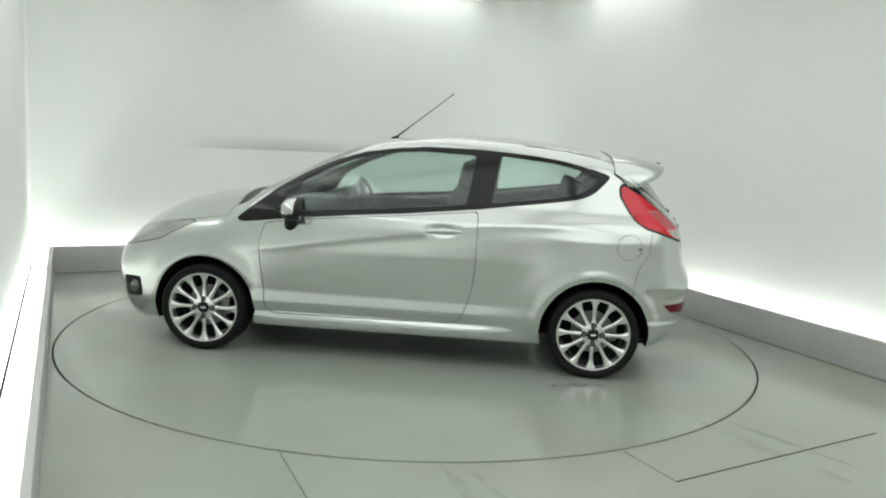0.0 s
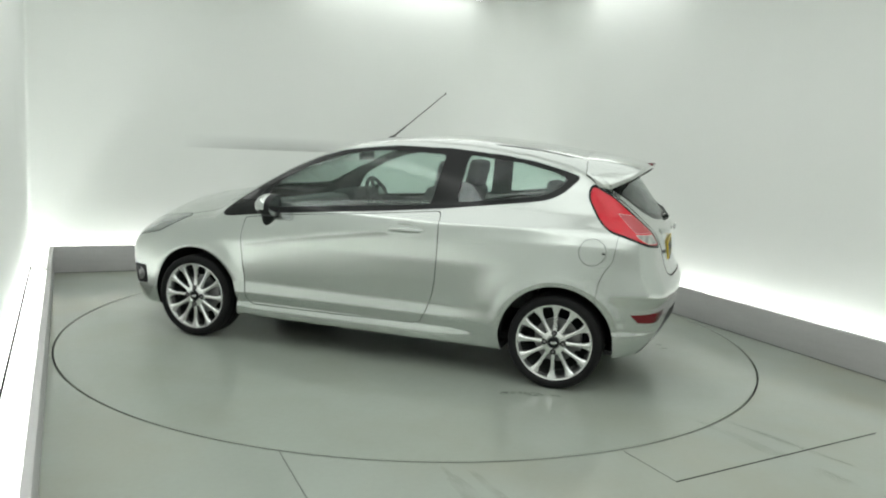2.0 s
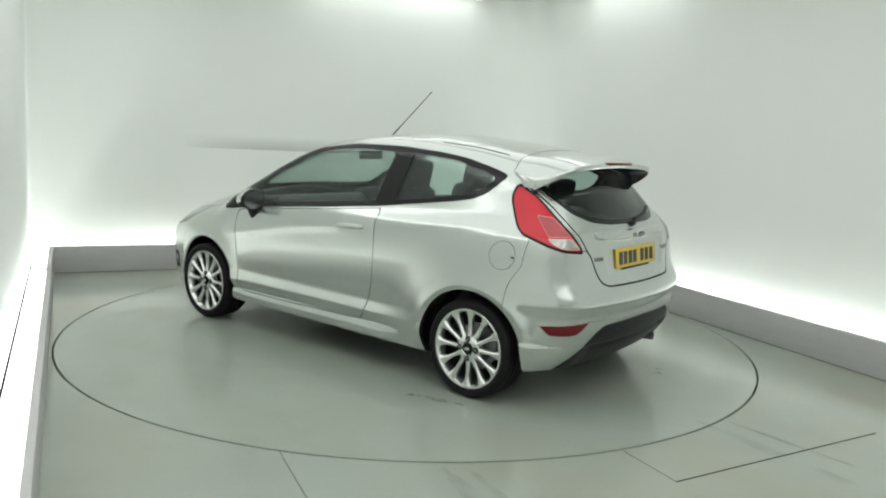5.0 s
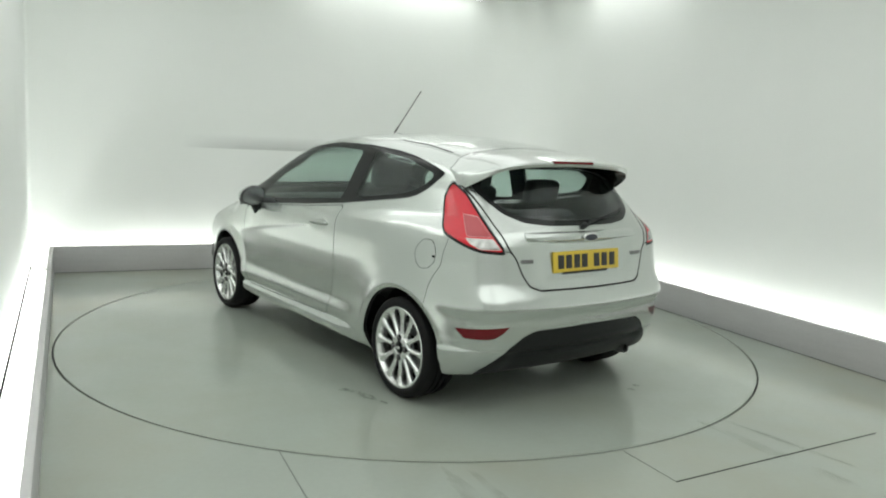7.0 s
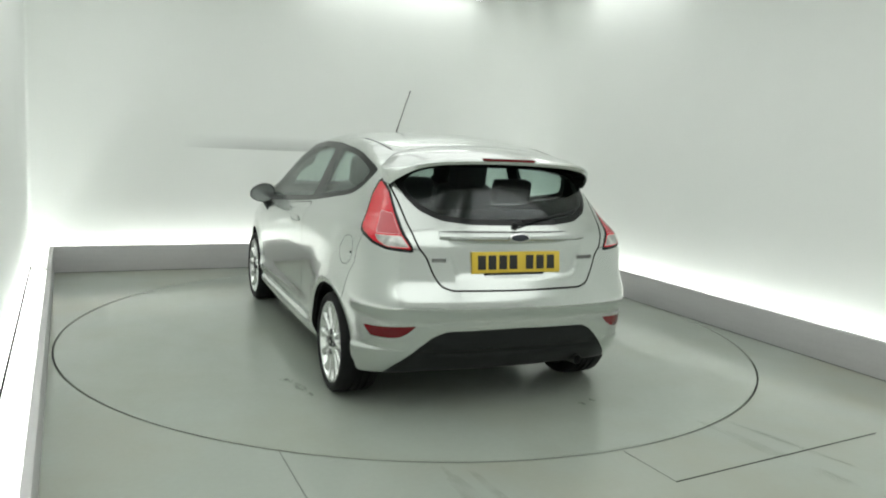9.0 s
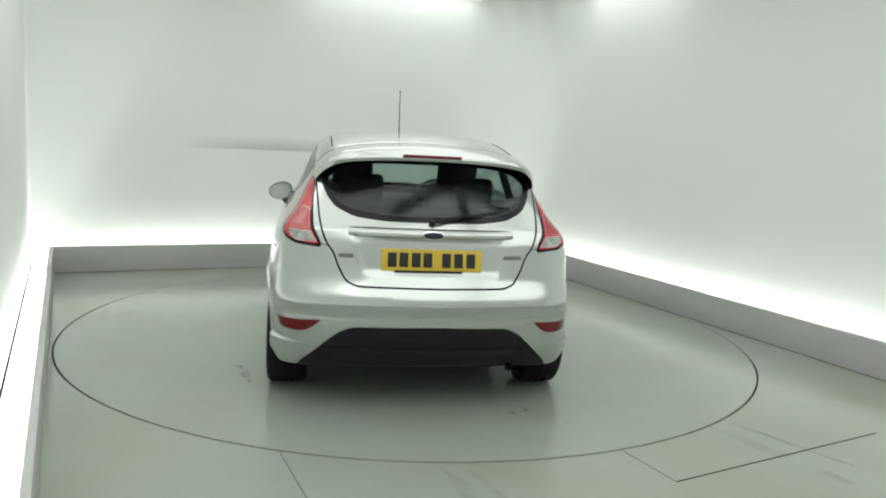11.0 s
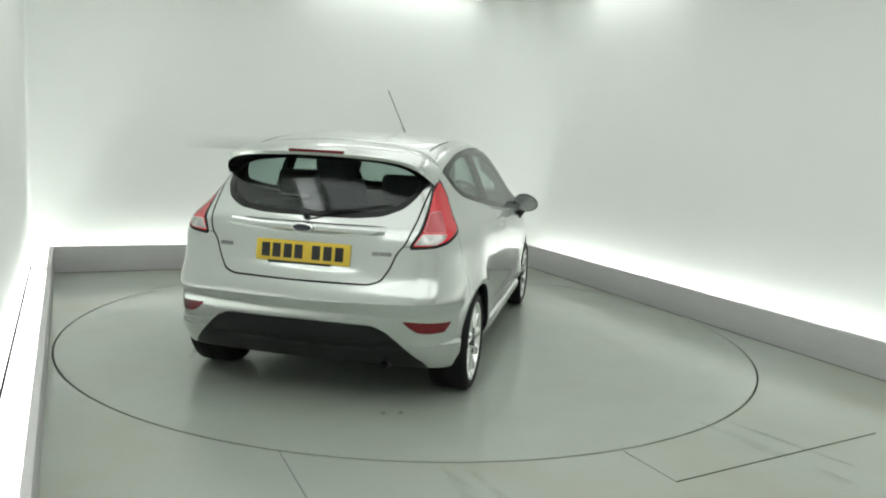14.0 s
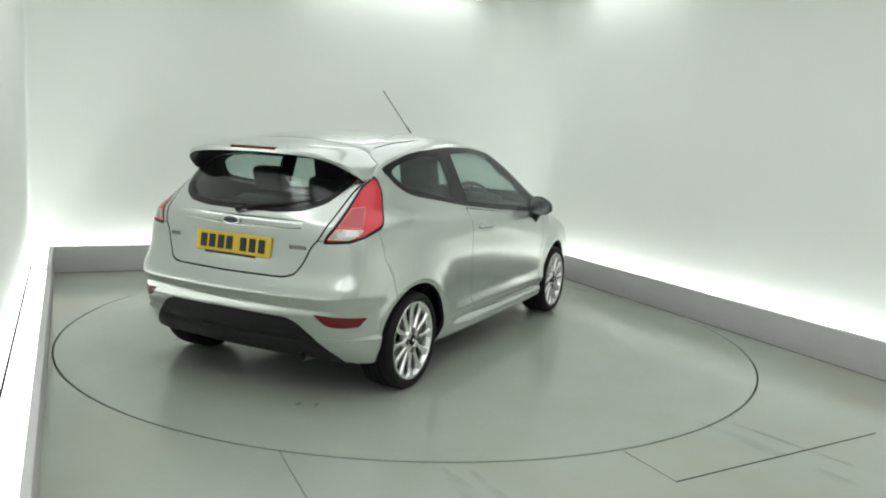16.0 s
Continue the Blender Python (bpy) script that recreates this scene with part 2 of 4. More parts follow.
def build_room():
    wa, wb = KERB_A + COVE_W, KERB_B + COVE_W
    # floor sheet with a round hole for the turntable
    bm = bmesh.new()
    n = 128
    lim = [(-3.4, ROOM_FRONT - 0.3), (3.4, ROOM_FRONT - 0.3), (3.4, wb + 0.3), (-3.4, wb + 0.3)]
    ring = [bm.verts.new(((TABLE_R + 0.009) * math.cos(2 * math.pi * i / n), (TABLE_R + 0.009) * math.sin(2 * math.pi * i / n), 0)) for i in range(n)]
    low = [bm.verts.new((v.co.x, v.co.y, -0.06)) for v in ring]
    outer = []
    for i in range(n):
        x, y = math.cos(2 * math.pi * i / n), math.sin(2 * math.pi * i / n)
        s = min((3.4 / abs(x)) if x else 1e9, ((wb + 0.3) / y) if y > 1e-9 else ((ROOM_FRONT - 0.3) / y if y < -1e-9 else 1e9))
        outer.append(bm.verts.new((s * x, s * y, 0)))
    for i in range(n):
        j = (i + 1) % n
        bm.faces.new((ring[i], outer[i], outer[j], ring[j]))
        bm.faces.new((ring[i], ring[j], low[j], low[i]))
    bmesh.ops.transform(bm, matrix=ROOM, verts=bm.verts)
    floor = structure("floor", bm, M_FLOOR, "grey-green painted showroom floor around the turntable", 30)
    bm = bmesh.new()
    bmesh.ops.create_circle(bm, cap_ends=True, segments=64, radius=TABLE_R + 0.2, matrix=Matrix.Translation((0, 0, -0.055)))
    structure("pit_floor", bm, M_GAP, "dark pit under the turntable gap", 0)
    # low kerbs
    t = 0.035
    structure("kerb_back", room_box(-KERB_A - t, KERB_A + t, KERB_B, KERB_B + t, 0, KERB_H, 0.004), M_KERB, "low grey upstand board along the back wall")
    structure("kerb_east", room_box(KERB_A, KERB_A + t, ROOM_FRONT, KERB_B - 0.002, 0, KERB_H, 0.004), M_KERB, "low grey upstand board along the long wall")
    structure("kerb_west", room_box(-KERB_A - t, -KERB_A, ROOM_FRONT, KERB_B - 0.002, 0, KERB_H, 0.004), M_KERB, "low grey upstand board beside the light trough")
    foot = room_box(-KERB_A + 0.004, KERB_A - 0.004, KERB_B - 0.004, KERB_B - 0.001, 0.0006, 0.005)
    room_box(KERB_A - 0.004, KERB_A - 0.001, ROOM_FRONT, KERB_B - 0.005, 0.0006, 0.005, 0, foot)
    structure("kerb_joint", foot, M_JOINT, "dirty joint where the upstand meets the floor", 0)
    # light trough behind them
    for nm, bx in (("back", (-KERB_A - t, KERB_A + t, KERB_B + t + 0.002, wb)), ("east", (KERB_A + t + 0.002, wa, ROOM_FRONT, KERB_B)), ("west", (-wa, -KERB_A - t - 0.002, ROOM_FRONT, KERB_B))):
        structure("trough_" + nm, room_box(*bx, 0.004, 0.03), M_TROUGH, "white light trough floor behind the upstand")
    # walls: one upright sheet with thickness, a wide curve in the far corner of the long wall
    rc = 0.75
    path = [(-wa, ROOM_FRONT), (-wa, wb - 0.04)] + [(-wa + 0.04 * (1 - math.cos(q)), wb - 0.04 + 0.04 * math.sin(q)) for q in np.linspace(0.2, math.pi / 2, 5)]
    path += [(a, wb) for a in np.linspace(-wa + 0.3, wa - rc, 12)]
    path += [(wa - rc + rc * math.sin(q), wb - rc + rc * math.cos(q)) for q in np.linspace(0.08, math.pi / 2, 18)]
    path += [(wa, ROOM_FRONT)]
    cut = 7 + 12 + 9
    for nm, pts, lab in (("wall_back", path[:cut + 1], "white matt back wall lit from below"), ("wall_east", path[cut:], "white matt long wall curving into the back wall")):
        bm = bmesh.new()
        rows = []
        for k, (a, b) in enumerate(pts):
            p, q = Vector(pts[max(k - 1, 0)]), Vector(pts[min(k + 1, len(pts) - 1)])
            d = (q - p).normalized()
            nrm = Vector((-d.y, d.x))
            o = Vector((a, b)) + nrm * 0.12
            rows.append([bm.verts.new((a, b, 0)), bm.verts.new((a, b, CEILING_Z)), bm.verts.new((o.x, o.y, CEILING_Z)), bm.verts.new((o.x, o.y, 0))])
        for r0, r1 in zip(rows, rows[1:]):
            for i in range(4):
                bm.faces.new((r0[i], r1[i], r1[(i + 1) % 4], r0[(i + 1) % 4]))
        bm.faces.new(rows[0])
        bm.faces.new(rows[-1][::-1])
        bmesh.ops.recalc_face_normals(bm, faces=bm.faces)
        bmesh.ops.transform(bm, matrix=ROOM, verts=bm.verts)
        structure(nm, bm, M_WALL, lab)
    # unseen wall added to close the room, pale to brighten the car's reflections
    structure("wall_front", room_box(-wa - 0.12, wa + 0.12, ROOM_FRONT - 0.15, ROOM_FRONT - 0.002, 0, CEILING_Z), M_END_WALL, "plain pale wall closing the room behind the camera")
    structure("ceiling", room_box(-wa - 0.12, wa + 0.12, ROOM_FRONT - 0.15, wb + 0.12, CEILING_Z + 0.002, CEILING_Z + 0.12), M_CEIL, "white studio ceiling")
    structure("trim_west", room_box(-wa + 0.0005, -wa + 0.013, ROOM_FRONT, wb - 0.05, 0.031, 0.036), M_FOOT, "thin dark joint at the foot of the wall")
    # cove tubes
    def cove(a0, a1, b0, b1, lab):
        ob = tagged(new("cove_light"), lab, "lamp", "cove lights")
        part("tube", room_box(a0, a1, b0, b1, 0.05, 0.075, 0.006), M_COVE, ob)
        part("housing", room_box(a0 - 0.008, a1 + 0.008, b0 - 0.008, b1 + 0.008, 0.03, 0.048), M_TROUGH, ob)
    lab = "white glowing strip light lying in the wall trough"
    cove(-KERB_A, KERB_A, KERB_B + 0.12, KERB_B + 0.155, lab)
    cove(KERB_A + 0.12, KERB_A + 0.155, ROOM_FRONT + 0.2, KERB_B - 0.4, lab)
    cove(-KERB_A - 0.155, -KERB_A - 0.12, ROOM_FRONT + 0.2, KERB_B - 0.02, lab)
    # ceiling panels, all out of view
    def panel(a0, a1, b0, b1, m):
        ob = tagged(new("ceiling_light"), "unseen bright white ceiling light panel", "lamp", "ceiling panels")
        part("diffuser", room_box(a0, a1, b0, b1, CEILING_Z - 0.03, CEILING_Z - 0.012), m, ob)
        part("frame", room_box(a0 - 0.03, a1 + 0.03, b0 - 0.03, b1 + 0.03, CEILING_Z - 0.01, CEILING_Z), M_CEIL, ob)
    # the west washer and the two front panels are added fill lights
    for a0, a1, b0, b1 in ((-0.1, 1.95, 2.64, 2.86), (2.36, 2.58, 0.3, 1.7), (-2.5, -2.25, -4.6, 1.9), (-2.1, -0.1, -2.2, 2.0), (0.1, 1.8, -2.2, 2.0), (-2.1, -0.1, -6.8, -2.4), (0.1, 1.9, -6.8, -2.4)):
        panel(a0, a1, b0, b1, M_WASH if min(a1 - a0, b1 - b0) < 0.27 else M_FRONT_FILL if b1 < -2.3 else M_PANEL)
    # long faint shadow on the back wall, painted as a grey film
    bm = bmesh.new()
    vs = [bm.verts.new((a, wb - 0.0015, z)) for a, z in ((-1.30, 1.215), (0.75, 1.215), (0.75, 1.36), (-1.30, 1.36))]
    bm.faces.new(vs)
    bmesh.ops.transform(bm, matrix=ROOM, verts=bm.verts)
    structure("wall_smudge", bm, M_SHADE_BAND, "long faint painted shade band on the white back wall", 0)
    # joints between the floor plates
    def joint(name, pts, w=0.0035, m=M_GAP):
        bm = bmesh.new()
        for p, q in zip(pts, pts[1:]):
            p, q = Vector(p), Vector(q)
            d = (q - p).normalized()
            n = Vector((-d.y, d.x)) * w
            for z0, z1 in ((0.0005, 0.0018),):
                vs = [bm.verts.new((c.x, c.y, z)) for z in (z0, z1) for c in (p - n, q - n, q + n, p + n)]
                for f in ((4, 5, 6, 7), (0, 1, 5, 4), (1, 2, 6, 5), (2, 3, 7, 6), (3, 0, 4, 7)):
                    bm.faces.new([vs[i] for i in f])
        structure(name, bm, m, "thin dark joint between floor plates", 0)
    joint("floor_joint_west", [(-0.577, -2.385), (-0.10, -3.50)], 0.0022, M_JOINT)
    joint("floor_joint_east", [(1.035, -2.235), (1.187, -2.559)], 0.0016, M_JOINT)
    joint("floor_joint_south", [(1.187, -2.559), (2.49, -1.875)])


build_room()

# ---- turntable ----
turntable = tagged(new("turntable"), "round grey-green painted car turntable flush with the floor", "turntable")
bm = bmesh.new()
bmesh.ops.create_cone(bm, cap_ends=True, segments=160, radius1=TABLE_R - 0.004, radius2=TABLE_R - 0.004, depth=0.05, matrix=Matrix.Translation((0, 0, -0.025)))
part("plate", bm, M_DISC, turntable)
bm = lathe([(TABLE_R - 0.0035, -0.05), (TABLE_R - 0.0035, -0.001), (TABLE_R - 0.006, 0.0012), (TABLE_R - 0.016, 0.0012), (TABLE_R - 0.018, 0.0004)], 160, m=pose(0, 0, 0, 90, 0, 0) @ Matrix.Diagonal((1, 1, -1, 1)))
for v in bm.verts:
    v.co.z = abs(v.co.z) if abs(v.co.z) < 0.01 else -abs(v.co.z)
part("edge_ring", bm, M_DISC, turntable, "narrow steel edge ring")


def decal(name, color, alpha, scale):
    """A thin film of dirt: its cover breaks up with noise."""
    m = mat(name, color, 0.55)
    nt = m.node_tree
    tc, nz, mr = nt.nodes.new("ShaderNodeTexCoord"), nt.nodes.new("ShaderNodeTexNoise"), nt.nodes.new("ShaderNodeMapRange")
    nz.inputs["Scale"].default_value, nz.inputs["Detail"].default_value = scale, 5
    mr.inputs["From Min"].default_value, mr.inputs["From Max"].default_value = 0.38, 0.70
    mr.inputs["To Max"].default_value = alpha
    nt.links.new(tc.outputs["Object"], nz.inputs["Vector"])
    nt.links.new(nz.outputs["Fac"], mr.inputs["Value"])
    nt.links.new(mr.outputs[0], nt.nodes["Principled BSDF"].inputs["Alpha"])
    return m


M_OIL = decal("oil_film", (0.07, 0.075, 0.07), 0.55, 38)
M_TRACK = decal("brown_tyre_dirt", (0.22, 0.20, 0.15), 0.26, 4)


def blot(x, y, rx, ry, turn, z=0.0016, n=20):
    bm = bmesh.new()
    vs = []
    for k in range(n):
        a = 2 * math.pi * k / n
        r = 0.8 + 0.35 * noise.noise((2 * math.cos(a) + x * 5, 2 * math.sin(a) + y * 5, 0.3))
        vs.append(bm.verts.new(Vector((x, y, z)) + pose(0, 0, 0, 0, 0, turn) @ Vector((rx * r * math.cos(a), ry * r * math.sin(a), 0))))
    bm.faces.new(vs)
    return bm


for x, y, rx, ry, turn in ((-1.17, 1.13, 0.10, 0.035, 10), (-1.03, 1.17, 0.06, 0.03, 40), (-1.80, -0.41, 0.030, 0.022, 0), (-1.83, -0.32, 0.035, 0.02, 30), (-1.30, 1.10, 0.05, 0.02, 0)):
    part("oil_stain", blot(x, y, rx, ry, turn), M_OIL, turntable, "small dark oil stain", 0)
for k, (p, q, w) in enumerate((((1.56, -1.80), (2.02, -2.58), 0.045), ((1.72, -1.78), (2.10, -2.30), 0.022), ((0.17, -2.52), (0.36, -2.98), 0.045), ((0.27, -2.50), (0.50, -2.98), 0.022))):
    d, mid = Vector(q) - Vector(p), (Vector(p) + Vector(q)) / 2
    bm = blot(mid.x, mid.y, 0.62 * d.length, 1.15 * w, math.degrees(math.atan2(d.y, d.x)), 0.0014 + 0.0002 * k, 32)
    structure("floor_tyre_mark" if k == 0 else "floor_tyre_mark_%d" % (k + 1), bm, M_TRACK, "faint brown tyre mark on the floor", 0)

# ---- the car's body form, in its own space: x forward, y to its left, z up, wheels at x = +-1.2445 ----
AX, HUB_Z, HUB_Y, TYRE_R = 1.2445, 0.281, 0.83, 0.281
SHUT = 0.0085


def curve(xs, ys, soft):
    """A smoothed table of y against x."""
    g = np.linspace(min(xs) - 0.5, max(xs) + 0.5, 3000)
    o = np.argsort(xs)
    v = np.interp(g, np.array(xs)[o], np.array(ys)[o])
    step = g[1] - g[0]
    k = np.exp(-0.5 * (np.arange(-int(3 * soft / step), int(3 * soft / step) + 1) * step / soft) ** 2)
    pad = len(k) // 2
    v = np.convolve(np.pad(v, pad, mode="edge"), k / k.sum(), "valid")
    return lambda x: np.interp(x, g, v)


top_line = curve((2.02, 1.965, 1.88, 1.775, 1.62, 1.45, 1.24, 1.12, 1.05, 0.82, 0.635, 0.449, 0.275, 0.17, -0.1, -0.3, -0.65, -1.02, -1.265, -1.58, -1.9),
                 (0.52, 0.64, 0.76, 0.845, 0.92, 0.965, 1.00, 1.015, 1.03, 1.140, 1.242, 1.328, 1.392, 1.420, 1.452, 1.467, 1.466, 1.438, 1.404, 1.335, 1.25), 0.022)
top_camber = curve((2.0, 1.15, 0.95, -1.6), (0.32, 0.30, 0.135, 0.15), 0.05)
side_line = curve((0.12, 0.17, 0.205, 0.258, 0.285, 0.345, 0.42, 0.55, 0.70, 0.85, 0.93, 0.985, 1.03, 1.20, 1.38, 1.5),
                  (0.74, 0.795, 0.824, 0.826, 0.801, 0.832, 0.820, 0.828, 0.836, 0.835, 0.812, 0.770, 0.742, 0.675, 0.600, 0.55), 0.010)
sill_line = curve((0.12, 0.17, 0.205, 0.258, 0.285, 0.345, 0.42, 0.55, 0.70, 0.85, 0.93, 0.985, 1.03, 1.20, 1.38, 1.5),
                  (0.77, 0.800, 0.806, 0.812, 0.814, 0.822, 0.822, 0.828, 0.836, 0.835, 0.812, 0.770, 0.742, 0.675, 0.600, 0.55), 0.012)
rear_line = curve((0.14, 0.22, 0.30, 0.40, 0.55, 0.63, 0.675, 0.72, 0.80, 0.90, 0.97, 1.0, 1.2, 1.34, 1.5),
                  (-1.72, -1.77, -1.83, -1.885, -1.905, -1.90, -1.880, -1.862, -1.848, -1.832, -1.80, -1.775, -1.63, -1.525, -1.40), 0.012)
crease_line = curve((1.1, 0.915, 0.557, -0.05, -0.17, -0.71, -1.21, -1.5), (0.635, 0.672, 0.735, 0.830, 0.848, 0.917, 0.950, 0.962), 0.08)
front_line = curve((0.14, 0.2, 0.3, 0.42, 0.52, 0.62, 0.8), (1.87, 1.925, 1.97, 1.995, 2.005, 1.995, 1.945), 0.02)
bottom_line = curve((2.05, 1.6, 0.9, -0.9, -1.55, -1.9), (0.19, 0.18, 0.186, 0.186, 0.208, 0.245), 0.05)


def shelf(z):
    """The bumper's ridge: a soft slope above it, a quick turn below."""
    return np.exp(-((z - 0.585) / np.where(z > 0.585, 0.085, 0.026)) ** 2)


def side_at(x, z):
    end = np.clip((-1.36 - x) / 0.1, 0, 1) + np.clip((x - 1.36) / 0.1, 0, 1)
    blade = np.clip((x + 0.86) / 0.34, 0, 1)
    y = (side_line(z) * blade + sill_line(z) * (1 - blade)) * (1 - end) + side_line(np.maximum(z, 0.43)) * end
    y = y - 0.10 * np.clip((x - 0.6) / 1.4, 0, None) ** 2.2 - 0.085 * np.clip((-1.0 - x) / 0.8, 0, None) ** 2
    up = np.clip((z - 0.97) / 0.2, 0, 1)
    y = y - up * (0.030 * np.clip((-0.6 - x) / 0.7, 0, None) ** 2 + 0.03 * np.clip((x - 0.2) / 0.7, 0, None) ** 2)
    g = z - crease_line(x)
    fade = np.clip((1.08 - x) / 0.45, 0, 1) * np.clip((x + 1.45) / 0.3, 0, 1)
    y = y + (0.0075 + 0.004 * np.clip((0.1 - x) / 0.6, 0, 1)) * fade / (1 + np.exp(-g / 0.012)) * np.exp(-np.clip(g, 0, None) / 0.07)
    for cx, lift, broad in ((AX, 0.020, 0.006), (-AX, 0.022, 0.024)):
        r = np.hypot(x - cx, z - HUB_Z)
        y = y + lift * np.exp(-((r - 0.355) / 0.045) ** 2) * np.clip((z - 0.2) / 0.1, 0, 1)
        y = y + broad * np.exp(-((r - 0.40) / 0.13) ** 2) * np.clip((z - 0.2) / 0.1, 0, 1)
    y = y + 0.012 * shelf(z) * np.clip((-1.50 - x) / 0.14, 0, 1)
    # scoop behind the door handle
    q = ((x + 0.282) / 0.100) ** 2 + ((z - 0.868) / 0.036) ** 2
    return y - 0.014 * np.exp(-q ** 2)


def form(x, y, z):
    """Depth under the body's skin, positive inside."""
    ay = np.abs(y)
    d_side = (side_at(x, z) - ay + 0.007 / (1 + np.exp((z - 0.372) / 0.004)) * np.clip((-1.45 - x) / 0.1, 0, 1)) * 0.97
    d_top = (top_line(x) - top_camber(x) * ay ** 2 - z) * 0.9
    k = 0.19 + 0.17 * np.clip((z - 0.95) / 0.2, 0, 1.3)
    bulge = 0.017 * shelf(z) - 0.006 * np.exp(-((z - 0.53) / 0.03) ** 2)
    lip = 0.013 / (1 + np.exp((z - 0.372) / 0.004)) * np.clip((-1.45 - x) / 0.1, 0, 1)
    lip = lip / (1 + np.exp((0.52 - ay) / 0.02)) - 0.014 * np.exp(-((z - 0.345) / 0.016) ** 2) / (1 + np.exp((ay - 0.50) / 0.02))
    wide = 0.40 - 0.35 * (0.905 - z)
    bay = (0.030 - 0.17 * ay ** 2) / (1 + np.exp((ay - wide) / 0.006)) / (1 + np.exp((z - 0.924) / 0.006)) / (1 + np.exp((0.742 - z) / 0.008))
    bulge = bulge + lip - bay
    d_rear = (x - rear_line(z) + bulge - k * ay ** 2 - 1.2 * np.clip(ay - 0.6, 0, None) ** 2) * 0.9
    d_front = (front_line(z) - 0.12 * ay ** 2 - 0.33 * ay ** 4 - x) * 0.9
    d_low = z - bottom_line(x)
    s = 30.0
    round_form = -np.log(sum(np.exp(-s * np.clip(d, -0.6, 0.8)) for d in (d_side, d_top, d_rear, d_front))) / s
    return -np.log(np.exp(-140 * np.clip(round_form, -0.6, 0.8)) + np.exp(-140 * np.clip(d_low, -0.6, 0.8))) / 140


def skin(n_mid, n_end, v_angles, depth):
    """Points of the skin at that depth: rays from a spine, fanned out at both ends."""
    x_f, x_r, z0 = 1.2, -1.05, 0.62
    org, dirs = [], []
    for p in np.linspace(0, math.pi / 2, n_end, endpoint=False):
        org.append(x_f)
        dirs.append((math.cos(p), math.sin(p)))
    for x in np.linspace(x_f, x_r, n_mid):
        org.append(x)
        dirs.append((0.0, 1.0))
    for p in np.linspace(math.pi / 2, 0, n_end + 1)[1:]:
        org.append(x_r)
        dirs.append((-math.cos(p), math.sin(p)))
    ox, dxy = np.array(org)[:, None], np.array(dirs)
    cv, sv = np.cos(v_angles)[None, :], np.sin(v_angles)[None, :]
    dx, dy, dz = dxy[:, :1] * cv, dxy[:, 1:] * cv, sv + 0 * dxy[:, :1]
    lo, hi = np.zeros_like(dx), np.full_like(dx, 1.6)
    for _ in range(34):
        mid = (lo + hi) / 2
        inside = form(ox + mid * dx, mid * dy, z0 + mid * dz) > depth
        lo, hi = np.where(inside, mid, lo), np.where(inside, hi, mid)
    return np.stack([ox + lo * dx, lo * dy, z0 + lo * dz], -1)


def skin_mesh(bm, n_mid, n_end, v_angles, depth, flip, index):
    """Adds the closed skin, both halves, to bm."""
    half = skin(n_mid, n_end, v_angles, depth)
    n, m = half.shape[:2]
    grid = {}
    for side in (1, -1):
        for i in range(n):
            for j in range(m):
                x, y, z = half[i, j]
                if i in (0, n - 1):
                    y = 0.0
                if side == -1 and i in (0, n - 1):
                    grid[side, i, j] = grid[1, i, j]
                else:
                    grid[side, i, j] = bm.verts.new((x, side * y, z))
    # close over the top and the bottom
    fs = []
    for side in (1, -1):
        for i in range(n - 1):
            for j in range(m - 1):
                q = [grid[side, i, j], grid[side, i + 1, j], grid[side, i + 1, j + 1], grid[side, i, j + 1]]
                fs.append(bm.faces.new(q if (side == 1) != flip else q[::-1]))
    for j, up in ((0, False), (m - 1, True)):
        for i in range(n - 1):
            q = []
            for v in (grid[1, i, j], grid[1, i + 1, j], grid[-1, i + 1, j], grid[-1, i, j]):
                if v not in q:
                    q.append(v)
            fs.append(bm.faces.new(q if (up == flip) else q[::-1]))
    for f in fs:
        f.material_index = index
        f.smooth = True


# stations up the side: dense between sill and roof edge
V_FINE = np.radians(np.concatenate([np.linspace(-89, -36, 14, endpoint=False), np.linspace(-36, -24, 16, endpoint=False), np.linspace(-24, -11, 30, endpoint=False), np.linspace(-11, 5, 24, endpoint=False), np.linspace(5, 24, 34, endpoint=False), np.linspace(24, 58, 45, endpoint=False), np.linspace(58, 89, 16)]))
V_COARSE = np.radians(np.concatenate([np.linspace(-88, -36, 8, endpoint=False), np.linspace(-36, 58, 40, endpoint=False), np.linspace(58, 88, 8)]))


# ---- cutting the skin into panels ----
def flat_of(ob):
    """The object's mesh with its modifiers worked in."""
    bpy.context.view_layer.update()
    return bpy.data.meshes.new_from_object(ob.evaluated_get(bpy.context.evaluated_depsgraph_get()))


def carve(me, cutter_bm, how):
    a, cm = new("work_a", me), bpy.data.meshes.new("work_b")
    cutter_bm.to_mesh(cm)
    for m in me.materials:
        cm.materials.append(m)
    b = new("work_b", cm)
    mod = a.modifiers.new("cut", "BOOLEAN")
    mod.operation, mod.object, mod.solver = how, b, "EXACT"
    mod.use_hole_tolerant = True
    out = flat_of(a)
    bpy.data.objects.remove(a)
    bpy.data.objects.remove(b)
    bpy.data.meshes.remove(cm)
    return out


